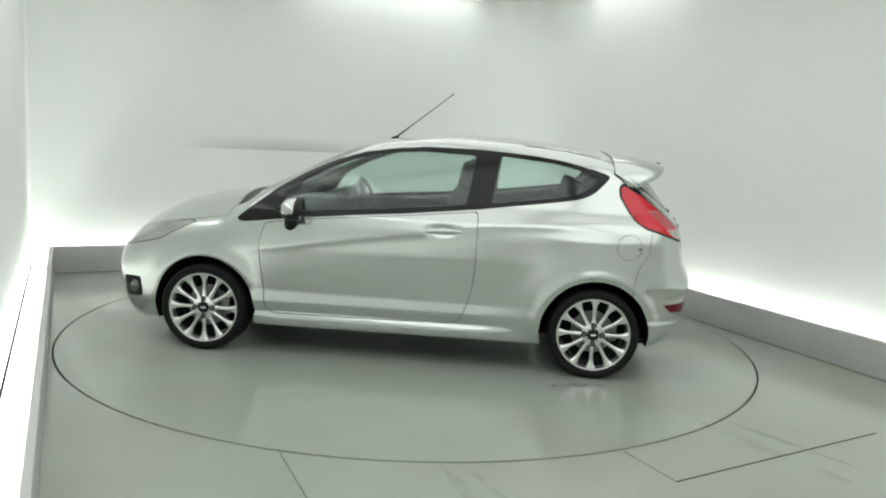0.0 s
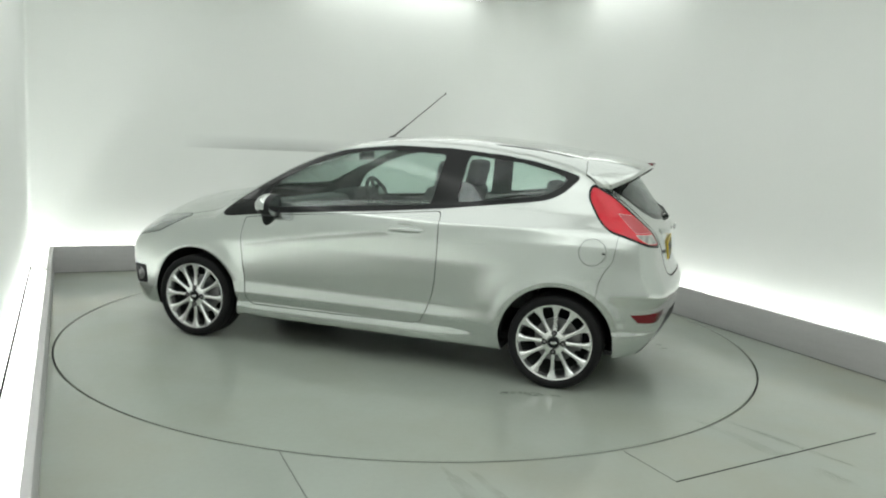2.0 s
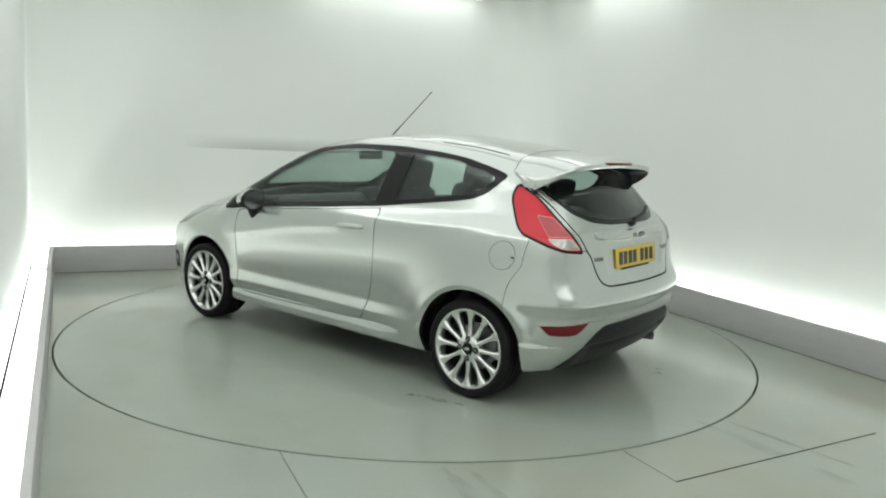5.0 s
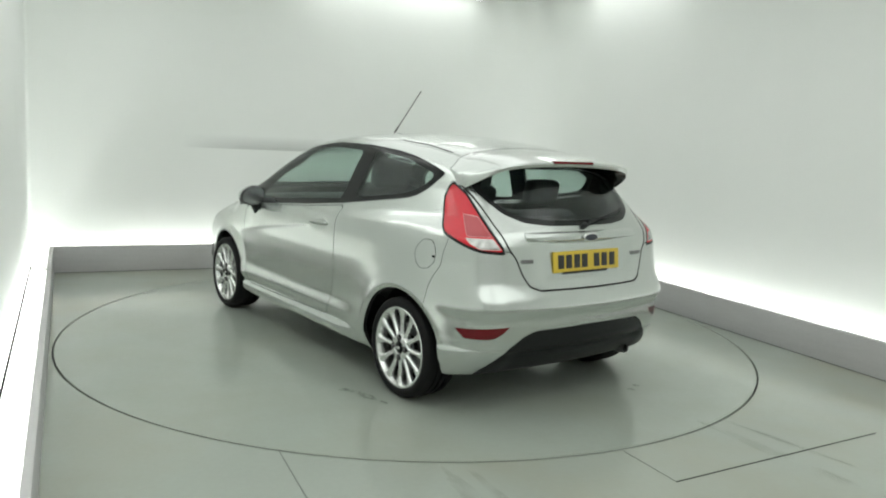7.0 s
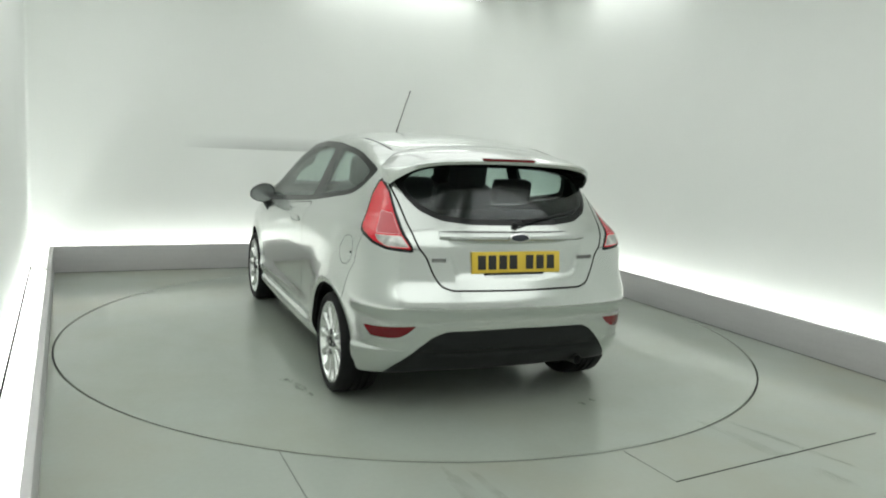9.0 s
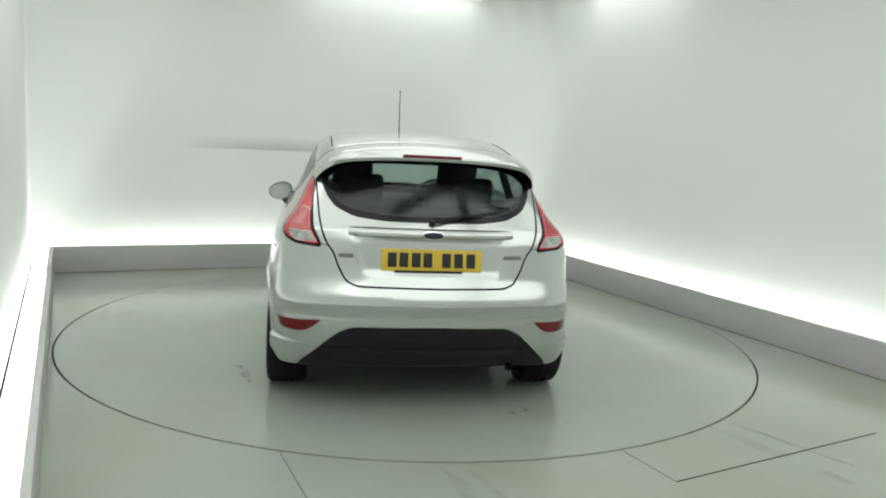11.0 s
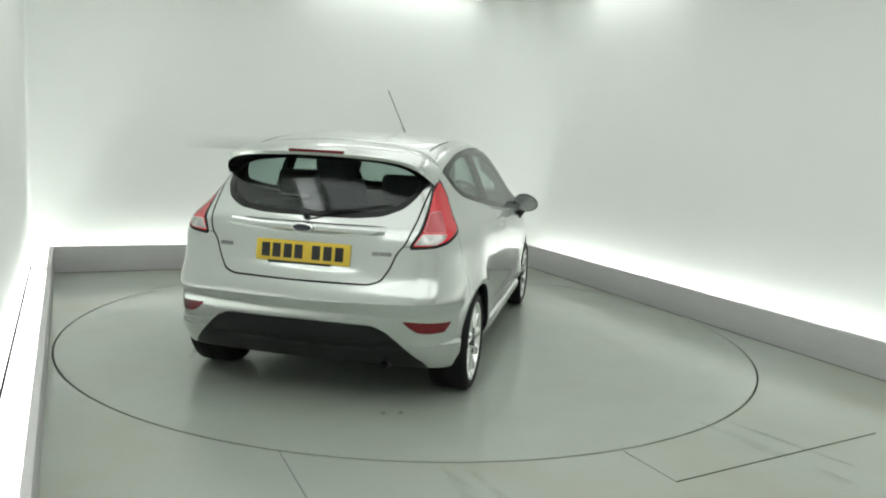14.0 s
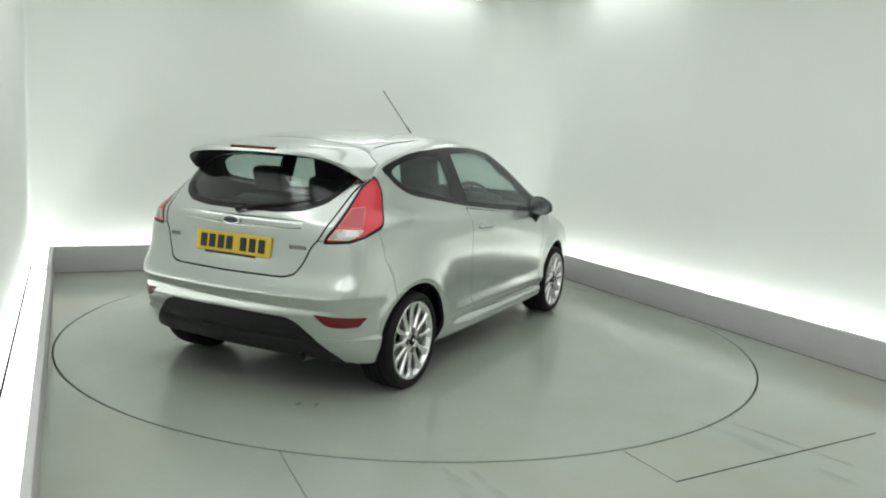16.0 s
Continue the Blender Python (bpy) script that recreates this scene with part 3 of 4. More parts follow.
def loose(me):
    """The separate shells of a mesh, as (centre, bmesh) pairs."""
    bm = bmesh.new()
    bm.from_mesh(me)
    bm.faces.ensure_lookup_table()
    seen, groups = set(), []
    for f in bm.faces:
        if f.index in seen:
            continue
        stack, grp = [f], []
        seen.add(f.index)
        while stack:
            g = stack.pop()
            grp.append(g.index)
            for e in g.edges:
                for h in e.link_faces:
                    if h.index not in seen:
                        seen.add(h.index)
                        stack.append(h)
        groups.append(grp)
    out = []
    for grp in groups:
        nb, vm = bmesh.new(), {}
        for i in grp:
            f = bm.faces[i]
            vs = []
            for v in f.verts:
                if v not in vm:
                    vm[v] = nb.verts.new(v.co)
                vs.append(vm[v])
            if nb.faces.get(vs):
                continue
            nf = nb.faces.new(vs)
            nf.material_index, nf.smooth = f.material_index, True
        xs = [v.co for v in nb.verts]
        lo = Vector([min(c[k] for c in xs) for k in range(3)])
        hi = Vector([max(c[k] for c in xs) for k in range(3)])
        out.append(((lo + hi) / 2, hi - lo, nb))
    bm.free()
    return out


def slanted(poly, side, lo, hi, bm=None):
    """A prism of a polygon in (x + y, z), drawn out towards the rear corner of that side."""
    bm = bm or bmesh.new()
    q = 1 / math.sqrt(2)

    def at(s, z, t):
        return bm.verts.new((s / 2 - t * q, side * (s / 2 + t * q), z))
    a, b = [at(*p, lo) for p in poly], [at(*p, hi) for p in poly]
    n = len(poly)
    fs = [bm.faces.new(a), bm.faces.new(b[::-1])] + [bm.faces.new((a[i], b[i], b[(i + 1) % n], a[(i + 1) % n])) for i in range(n)]
    bmesh.ops.recalc_face_normals(bm, faces=fs)
    # same dark second material on these edges, to shade the gaps by colour
    for f in fs:
        f.material_index = 1
    return bm


def mirrored(half):
    """A closed polygon in (y, z) from its half with y >= 0, given from the bottom to the top."""
    return list(half) + [(-y, z) for y, z in reversed(half) if y > 1e-6]


WINDOW = [(1.045, 0.872), (1.0, 0.853), (0.60, 0.902), (0.176, 0.942), (-0.03, 0.959), (-0.483, 1.008), (-1.02, 1.084), (-1.13, 1.104), (-1.21, 1.145), (-1.285, 1.222), (-1.305, 1.252),
          (-1.205, 1.285), (-1.009, 1.331), (-0.832, 1.354), (-0.479, 1.378), (-0.127, 1.378), (-0.005, 1.368), (0.245, 1.333), (0.427, 1.277), (0.61, 1.197), (0.791, 1.085)]
DOOR_PANE = [(0.80, 0.925), (0.176, 0.978), (-0.412, 1.031), (-0.458, 1.337), (-0.127, 1.346), (0.10, 1.330), (0.30, 1.285), (0.48, 1.215), (0.66, 1.115)]
QUARTER_PANE = [(-0.568, 1.050), (-1.0, 1.112), (-1.11, 1.132), (-1.18, 1.172), (-1.235, 1.232), (-1.15, 1.268), (-0.95, 1.312), (-0.605, 1.343)]
DOOR = [(0.846, 0.862), (0.886, 0.734), (0.876, 0.60), (0.860, 0.476), (0.840, 0.32), (0.822, 0.285), (0.785, 0.272), (0.2, 0.275), (-0.35, 0.284), (-0.40, 0.30), (-0.44, 0.375), (-0.478, 0.50), (-0.490, 0.602),
        (-0.498, 0.80), (-0.493, 0.998), (-0.03, 0.950), (0.176, 0.933), (0.60, 0.893)]
FLAP = [(-1.426 + 0.078 * math.cos(a), 0.833 + 0.078 * math.sin(a)) for a in np.linspace(0, 2 * math.pi, 28, endpoint=False)]
TAIL = [(-0.702, 1.13), (-0.735, 1.192), (-0.772, 1.216), (-0.890, 1.158), (-1.013, 1.055), (-1.138, 0.955), (-1.200, 0.900), (-1.218, 0.862), (-1.04, 0.874), (-0.93, 0.896), (-0.752, 0.946), (-0.722, 0.982)]
TAIL_PINK = [(-0.872, 1.056), (-0.990, 1.048), (-1.112, 0.952), (-0.926, 0.951)]
TAIL_CLEAR = [(-0.918, 0.946), (-1.118, 0.946), (-1.188, 0.887), (-1.034, 0.890), (-0.953, 0.918)]
REFLEX = [(-0.882, 0.486), (-1.285, 0.500), (-1.235, 0.464), (-1.18, 0.440), (-1.11, 0.434), (-0.955, 0.437)]
DIFFUSER = mirrored([(0, 0.478), (0.40, 0.470), (0.47, 0.440), (0.545, 0.372), (0.655, 0.262), (0.70, 0.18), (0.70, 0.08), (0, 0.08)][::-1])
HATCH = mirrored([(0, 0.672), (0.375, 0.674), (0.435, 0.695), (0.475, 0.76), (0.505, 0.84), (0.540, 0.882), (0.560, 0.93), (0.580, 1.0), (0.592, 1.10), (0.600, 1.165), (0.602, 1.200), (0.580, 1.245), (0.50, 1.29), (0.40, 1.322), (0.2, 1.345), (0, 1.352)])
REAR_PANE = mirrored([(0, 1.000), (0.25, 1.002), (0.40, 1.018), (0.50, 1.062), (0.552, 1.13), (0.578, 1.203), (0.50, 1.272), (0.40, 1.303), (0.2, 1.330), (0, 1.335)])
BONNET = [(1.125, -0.69), (1.33, -0.70), (1.55, -0.655), (1.75, -0.57), (1.88, -0.44), (1.95, -0.2), (1.95, 0.2), (1.88, 0.44), (1.75, 0.57), (1.55, 0.655), (1.33, 0.70), (1.125, 0.69), (1.15, 0.35), (1.16, 0), (1.15, -0.35)]
SCREEN = [(1.05, 0), (1.02, 0.3), (0.935, 0.585), (0.60, 0.565), (0.33, 0.535), (0.25, 0.3), (0.235, 0), (0.25, -0.3), (0.33, -0.535), (0.60, -0.565), (0.935, -0.585), (1.02, -0.3)]
LAMP = [(1.34, 0.822), (1.565, 0.70), (1.83, 0.640), (2.0, 0.63), (2.0, 0.75), (1.8, 0.86), (1.5, 0.9)]
FOG = [(1.675, 0.318), (1.695, 0.445), (1.825, 0.447), (1.808, 0.312)]
SCUTTLE = [(1.112, -0.585), (1.135, -0.35), (1.145, 0), (1.135, 0.35), (1.112, 0.585), (0.968, 0.590), (1.038, 0.3), (1.068, 0), (1.038, -0.3), (0.968, -0.590)]


def body_cutters(d, group):
    """The panels' outlines as closed cutters, drawn in by d, in groups that do not touch."""
    bm = bmesh.new()
    for s in (1, -1):
        lo, hi = (0.5, 1.2) if s == 1 else (-1.2, -0.5)
        if group == 0:
            prism(rounded(shrink(WINDOW, d), 0.03, 2), 1, lo, hi, bm)
            prism(rounded(shrink(DOOR, d), 0.03, 3), 1, lo, hi, bm)
            if s == 1:
                prism(shrink(FLAP, d * 0.6), 1, lo, hi, bm)
            prism(rounded(shrink(FOG, d), 0.02, 3), 1, lo, hi, bm)
        if group == 2:
            slanted(rounded(shrink(TAIL, d), 0.02, 3), s, 1.2, 1.95, bm)
            slanted(rounded(shrink(REFLEX, d * 0.5), 0.012, 2), s, 1.45, 2.1, bm)
    if group == 3:
        prism(shrink(SCUTTLE, d * 0.5), 2, 0.75, 1.2, bm)
    if group == 1:
        prism(rounded(shrink(HATCH, d * 2.2), 0.02, 3), 0, -2.3, -1.32, bm)
        prism(rounded(shrink(DIFFUSER, d), 0.02, 2), 0, -2.3, -1.52, bm)
        prism(shrink(BONNET, d), 2, 0.70, 1.2, bm)
        prism(rounded(shrink(SCREEN, d), 0.03, 2), 2, 0.98, 1.5, bm)
    return bm


def last_cutters(group, d=0.0):
    """Wheel arches, then the joint between rear wing and bumper."""
    bm = bmesh.new()
    for s in (1, -1):
        lo, hi = (0.42, 1.2) if s == 1 else (-1.2, -0.42)
        if group == 0:
            prism(shrink(LAMP, d), 1, *((0.33, 1.0) if s == 1 else (-1.0, -0.33)), bm)
        if group == 1:
            for cx in (AX, -AX):
                arch = [(cx + 0.338 * math.cos(a), HUB_Z + 0.338 * math.sin(a)) for a in np.linspace(-0.35, math.pi + 0.35, 44)]
                prism(arch + [(cx - 0.30, 0.0), (cx + 0.30, 0.0)], 1, lo, hi, bm)
        if group == 2:
            seam = [(-1.460, 0.48), (-1.475, 0.66), (-1.50, 0.72), (-1.545, 0.79), (-1.565, 0.95)]
            prism(seam + [(x + 0.0028, z) for x, z in reversed(seam)], 1, lo, hi, bm)
        if group == 3:
            prism([(0.44 * s, 0.855), (0.64 * s, 0.895), (0.64 * s, 0.899), (0.44 * s, 0.859)], 0, -2.3, -1.45, bm)
    return bm


def paneled(name, bm, materials, parent, label=""):
    ob = part(name, bm, materials[0], parent, label, smooth=32)
    for m in materials[1:]:
        ob.data.materials.append(m)
    return ob


def build_body(car):
    bm = bmesh.new()
    skin_mesh(bm, 132, 80, V_FINE, 0.0, False, 0)
    skin_mesh(bm, 50, 16, V_COARSE, 0.024, True, 1)
    shell = bpy.data.meshes.new("shell")
    bm.to_mesh(shell)
    bm.free()
    shell.materials.append(M_PAINT)
    shell.materials.append(M_LINER)
    rest, pieces = shell, []
    lamp_me = carve(shell, last_cutters(0, 0.005), "INTERSECT")
    lamp_pieces = loose(carve(lamp_me, prism(BONNET, 2, 0.70, 1.2), "DIFFERENCE"))
    for g in range(4):
        pieces += loose(carve(shell, body_cutters(SHUT / 2, g), "INTERSECT"))
    for cut in (last_cutters(1), last_cutters(0), body_cutters(0, 0), body_cutters(0, 1), body_cutters(0, 2), body_cutters(0, 3), last_cutters(2)):
        rest = carve(rest, cut, "DIFFERENCE")
    rest = loose(carve(rest, last_cutters(3), "DIFFERENCE"))
    rest.sort(key=lambda p: -len(p[2].faces))
    for k, (c, size, b) in enumerate(rest):
        if len(b.faces) < 40:
            b.free()
        elif c.x < -1.5 and size.y > 1.0:
            paneled("rear_bumper", b, [M_PAINT, M_LINER], car, "silver rear bumper with lower corners")
        else:
            paneled("body" if k == 0 else "body_panel", b, [M_PAINT, M_LINER], car)
    for c, size, b in lamp_pieces:
        paneled("headlight", b, [M_HEADLAMP, M_LINER], car, "clear headlamp")
    found = {}
    for c, size, b in pieces:
        if len(b.faces) < 12:
            b.free()
            continue
        s = 1 if c.y > 0 else -1
        if 0.9 < c.x < 1.15 and abs(c.y) < 0.1:
            paneled("scuttle", b, [M_BLACK, M_BLACK], car, "black plastic scuttle below the windscreen")
        elif c.x > 1.2 and c.z > 0.7:
            found["bonnet"] = paneled("bonnet", b, [M_PAINT, M_LINER], car)
        elif c.x > 1.5:
            paneled("fog_light", b, [M_BLACK, M_BLACK], car, "black fog lamp surround")
        elif abs(c.y) < 0.1 and c.z > 1.0 and c.x > 0:
            paneled("windscreen", b, [M_GLASS, M_GLASS], car, "clear laminated windscreen")
        elif abs(c.y) < 0.1 and c.z > 0.6:
            found["hatch"] = b
        elif abs(c.y) < 0.1:
            paneled("diffuser", b, [M_BLACK, M_BLACK], car, "black textured plastic rear diffuser")
        elif size.x > 1.8:
            found["window", s] = b
        elif size.x > 1.0:
            found["door", s] = paneled("door", b, [M_PAINT, M_LINER], car)
        elif c.z < 0.6:
            paneled("reflector", b, [M_REFLEX, M_REFLEX], car, "dark red bumper reflector")
        elif size.z > 0.25:
            found["tail", s] = b
        else:
            found["flap", s] = paneled("fuel_flap", b, [M_PAINT, M_LINER], car)
    # side windows: black surround and panes
    for s in (1, -1):
        me = bpy.data.meshes.new("win")
        found["window", s].to_mesh(me)
        for m in (M_GLOSSBLACK, M_BLACK):
            me.materials.append(m)
        inner, whole = bmesh.new(), bmesh.new()
        lo, hi = (0.4, 1.2) if s == 1 else (-1.2, -0.4)
        for pane in (DOOR_PANE, QUARTER_PANE):
            prism(rounded(shrink(pane, 0.001), 0.03, 3), 1, lo, hi, inner)
            prism(rounded(pane, 0.03, 3), 1, lo, hi, whole)
        for c, size, b in loose(carve(me, inner, "INTERSECT")):
            if len(b.faces) > 8:
                front = c.x > -0.4
                paneled("door_window" if front else "quarter_window", b, [M_GLASS, M_GLASS], car, "green-tinted side glass")
        for c, size, b in loose(carve(me, whole, "DIFFERENCE")):
            if len(b.faces) > 20:
                paneled("window_surround", b, [M_GLOSSBLACK, M_BLACK], car, "gloss black window surround")
    # tail lamps
    for s in (1, -1):
        me = bpy.data.meshes.new("tail")
        found["tail", s].to_mesh(me)
        for m in (M_RED, M_BLACK):
            me.materials.append(m)
        holder = tagged(new("tail_light"), "red tail lamp with pale red and clear lenses")
        holder.parent = car
        inner = bmesh.new()
        for poly in (TAIL_PINK, TAIL_CLEAR):
            slanted(rounded(poly, 0.012, 2), s, 1.2, 1.95, inner)
        rim = slanted(rounded(shrink(TAIL, 0.015), 0.02, 3), s, 1.2, 1.95)
        for c, size, b in loose(carve(me, inner.copy(), "INTERSECT")):
            if len(b.faces) > 8:
                pink = c.z > 0.95
                lens_me = bpy.data.meshes.new("lens")
                b.to_mesh(lens_me)
                b.free()
                for m in (M_RED, M_BLACK):
                    lens_me.materials.append(m)
                core = slanted(rounded(shrink(TAIL_PINK if pink else TAIL_CLEAR, 0.0035), 0.010, 2), s, 1.2, 1.95)
                edge = carve(lens_me, core.copy(), "DIFFERENCE")
                face = bmesh.new()
                face.from_mesh(carve(lens_me, core, "INTERSECT"))
                b = bmesh.new()
                b.from_mesh(edge)
                paneled("lens_edge", b, [M_LENSEDGE, M_LENSEDGE], holder, "pale lens edge")
                b = face
                paneled("lens" if pink else "indicator_lens", b, [M_PINK if pink else M_CLEARLENS, M_BLACK], holder, "pale red lens" if pink else "clear faceted lens")
        core = carve(carve(me, inner, "DIFFERENCE"), rim.copy(), "INTERSECT")
        for c, size, b in loose(core):
            if len(b.faces) > 8:
                paneled("red_lens", b, [M_RED, M_BLACK], holder, "bright red lens")
        for c, size, b in loose(carve(me, rim, "DIFFERENCE")):
            if len(b.faces) > 8:
                paneled("bezel", b, [M_GLOSSBLACK, M_BLACK], holder, "thin black bezel")
    # tailgate
    me = bpy.data.meshes.new("hatch")
    found["hatch"].to_mesh(me)
    for m in (M_PAINT, M_LINER):
        me.materials.append(m)
    pane = prism(rounded(REAR_PANE, 0.03, 3), 0, -2.3, -1.3)
    small = prism(rounded(shrink(REAR_PANE, 0.03), 0.03, 3), 0, -2.3, -1.3)
    gate = None
    glass_me = carve(me, pane.copy(), "INTERSECT")
    for c, size, b in loose(carve(me, pane, "DIFFERENCE")):
        if gate is None or len(b.faces) > 400:
            gate = paneled("tailgate", b, [M_PAINT, M_LINER], car)
    for c, size, b in loose(carve(glass_me, small.copy(), "INTERSECT")):
        paneled("rear_window", b, [M_DARKGLASS, M_DARKGLASS], gate, "dark tinted rear screen")
    for c, size, b in loose(carve(glass_me, small, "DIFFERENCE")):
        if len(b.faces) > 20:
            paneled("window_seal", b, [M_GLOSSBLACK, M_BLACK], gate, "black glass border")
    found["gate"] = gate
    return found


def rear_x(y, z):
    """x of the skin's rear at (y, z)."""
    lo, hi = -2.2, -1.0
    for _ in range(40):
        m = (lo + hi) / 2
        if form(np.float64(m), np.float64(y), np.float64(z)) > 0:
            hi = m
        else:
            lo = m
    return hi


def side_y(x, z):
    lo, hi = 0.3, 1.1
    for _ in range(40):
        m = (lo + hi) / 2
        if form(np.float64(x), np.float64(m), np.float64(z)) > 0:
            lo = m
        else:
            hi = m
    return lo


def roof_z(x, y):
    lo, hi = 0.7, 1.7
    for _ in range(40):
        m = (lo + hi) / 2
        if form(np.float64(x), np.float64(y), np.float64(m)) > 0:
            lo = m
        else:
            hi = m
    return lo


def build_spoiler(gate):
    bm, bm2 = bmesh.new(), bmesh.new()
    rows, under = [], []
    ys = [0.605 * math.sin(a) for a in np.linspace(-math.pi / 2, math.pi / 2, 37)]
    for y in ys:
        e = abs(y) / 0.605
        x0 = -1.30 - 0.03 * e ** 2
        x1 = -1.675 + 0.03 * e ** 2 + 0.17 * e ** 12
        z0 = roof_z(x0, min(abs(y), 0.57)) + 0.004 - 0.03 * max(0, e - 0.93) / 0.07
        z1 = 1.340 - 0.030 * e ** 2 - 0.090 * e ** 10
        drop = 0.026 + 0.010 * e ** 6
        pts = []
        for k in range(9):
            s = k / 8
            pts.append((x0 + (x1 - x0) * s, y * (1 - 0.0 * s), z0 + (z1 - z0) * s + 0.012 * math.sin(math.pi * s)))
        pts.append((x1 - 0.004, y, z1 - 0.010))
        pts.append((x1 + 0.004, y, z1 - drop))
        rows.append([bm.verts.new(p) for p in pts])
        low = [(x1 + 0.006, y, z1 - drop + 0.002), ((x1 - 1.42) / 2 + 0.01, y * 0.985, z1 - drop - 0.004), (-1.42 + 0.04 * e ** 2, y * 0.97, 1.285 - 0.07 * e ** 4)]
        under.append([bm2.verts.new(p) for p in low])
    for b, rr in ((bm, rows), (bm2, under)):
        for a, c in zip(rr, rr[1:]):
            for k in range(len(a) - 1):
                b.faces.new((a[k], c[k], c[k + 1], a[k + 1]))
    # end fins down to the tail lamps
    for rr, lo_row, s in ((rows[0], under[0], -1), (rows[-1], under[-1], 1)):
        y = 0.600 * s
        fin = [rr[0].co.copy(), rr[4].co.copy(), rr[8].co.copy(), rr[10].co.copy(), Vector((-1.475, y * 0.985, 1.188)), Vector((-1.412, y * 1.025, 1.196)), Vector((-1.335, y * 1.0, 1.285))]
        vs = [bm.verts.new(p) for p in fin]
        mid = bm.verts.new(sum(fin, Vector()) / len(fin) + Vector((0, 0.012 * s, 0)))
        for a, c in zip(vs, vs[1:] + vs[:1]):
            bm.faces.new((a, c, mid))
    bmesh.ops.recalc_face_normals(bm, faces=bm.faces)
    bmesh.ops.recalc_face_normals(bm2, faces=bm2.faces)
    seam = [Vector((rr[0].co.x, rr[0].co.y, rr[0].co.z - 0.0005)) for rr in rows[2:-2]]
    down = [(-1.338, 1.345), (-1.352, 1.315), (-1.372, 1.275), (-1.394, 1.235), (-1.41, 1.212)]
    ends = [Vector((x, side_y(x, z), z)) for x, z in down]
    seam = [Vector((p.x, -p.y, p.z)) for p in reversed(ends)] + seam + ends
    part("spoiler_seam", tube(seam, 0.0017, 6), M_LINER, gate, "dark joint between roof and spoiler")
    sp = part("spoiler", bm, M_PAINT, gate, "silver roof spoiler over the rear screen")
    part("spoiler_underside", bm2, M_GLOSSBLACK, gate, "black spoiler underside")
    bm = box(-1.681, -1.64, -0.155, 0.155, 1.330, 1.345, 0.004)
    part("brake_light", bm, M_REFLEX, gate, "red high-level brake lamp")
    return sp


def build_gate_details(gate):
    # number plate with bars in place of its characters
    tilt = 7
    px, pz = min(rear_x(0, 0.815), rear_x(0.22, 0.815)) - 0.006, 0.815
    base = pose(px, 0, pz, 0, tilt, 0)
    plate = part("number_plate", box(-0.005, 0.004, -0.26, 0.26, -0.0555, 0.0555, 0.003, base), M_YELLOW, gate, "yellow rear number plate with black bars")
    for k, yc in enumerate((0.205, 0.145, 0.082, 0.022, -0.075, -0.138, -0.202)):
        part("character_bar", box(-0.0068, -0.004, yc - 0.023, yc + 0.023, -0.037, 0.037, 0.001, base), M_INK, plate)
    part("plate_strip", box(-0.007, -0.003, -0.16, 0.19, -0.064, -0.0535, 0.001, base), M_BLACK, plate, "thin black strip under the plate")
    # grip bar above the plate
    bm, rows = bmesh.new(), []
    for y in np.linspace(-0.43, 0.43, 31):
        x = rear_x(y, 0.935)
        e = abs(y) / 0.43
        d = 0.015 * (1 - e ** 6)
        prof = ((0.006, 0.978), (-0.4 * d, 0.970), (-d, 0.958), (-d - 0.005, 0.948), (-d - 0.004, 0.934), (-d + 0.004, 0.926), (0.014, 0.922))
        rows.append([bm.verts.new((rear_x(y, z) + dx if k < 2 else x + dx, y, z)) for k, (dx, z) in enumerate(prof)])
    for a, c in zip(rows, rows[1:]):
        for k in range(6):
            bm.faces.new((a[k], c[k], c[k + 1], a[k + 1]))
    bmesh.ops.recalc_face_normals(bm, faces=bm.faces)
    bm.faces.new(rows[0])
    bm.faces.new(rows[-1][::-1])
    part("grip_bar", bm, M_PAINT, gate, "silver tailgate grip bar")
    bx = rear_x(0, 0.94) - 0.030
    bm = bmesh.new()
    bmesh.ops.create_uvsphere(bm, u_segments=24, v_segments=10, radius=1, matrix=Matrix.Translation((bx, 0, 0.945)) @ Matrix.Diagonal((0.006, 0.060, 0.025, 1)))
    badge = part("badge", bm, M_CHROME, gate, "small dark oval badge with chrome rim")
    bm = bmesh.new()
    bmesh.ops.create_uvsphere(bm, u_segments=24, v_segments=10, radius=1, matrix=Matrix.Translation((bx - 0.002, 0, 0.945)) @ Matrix.Diagonal((0.0062, 0.052, 0.019, 1)))
    part("badge_face", bm, mat("badge_blue", (0.012, 0.016, 0.028), 0.3, 0.2, 0.6), badge)
    # unreadable model lettering
    for y0, y1, z in ((0.400, 0.475, 0.828), (-0.475, -0.375, 0.835)):
        bm = bmesh.new()
        n = 5 if y1 > 0 else 6
        for k in range(n):
            w = (y1 - y0) / n
            yc = y0 + w * (k + 0.5)
            x = rear_x(yc, z)
            box(x - 0.003, x + 0.003, yc - w * 0.4, yc + w * 0.4, z - 0.010, z + 0.010, 0, None, bm)
        part("lettering_bars", bm, M_DISCBRAKE, gate, "small chrome lettering as bars", 0)
    # wiper
    pv = Vector((rear_x(0, 1.003) - 0.012, 0.0, 1.003))
    bm = bmesh.new()
    bmesh.ops.create_uvsphere(bm, u_segments=12, v_segments=8, radius=1, matrix=Matrix.Translation(pv) @ Matrix.Diagonal((0.018, 0.020, 0.018, 1)))
    wiper = part("rear_wiper", bm, M_BLACK, gate, "black rear wiper")
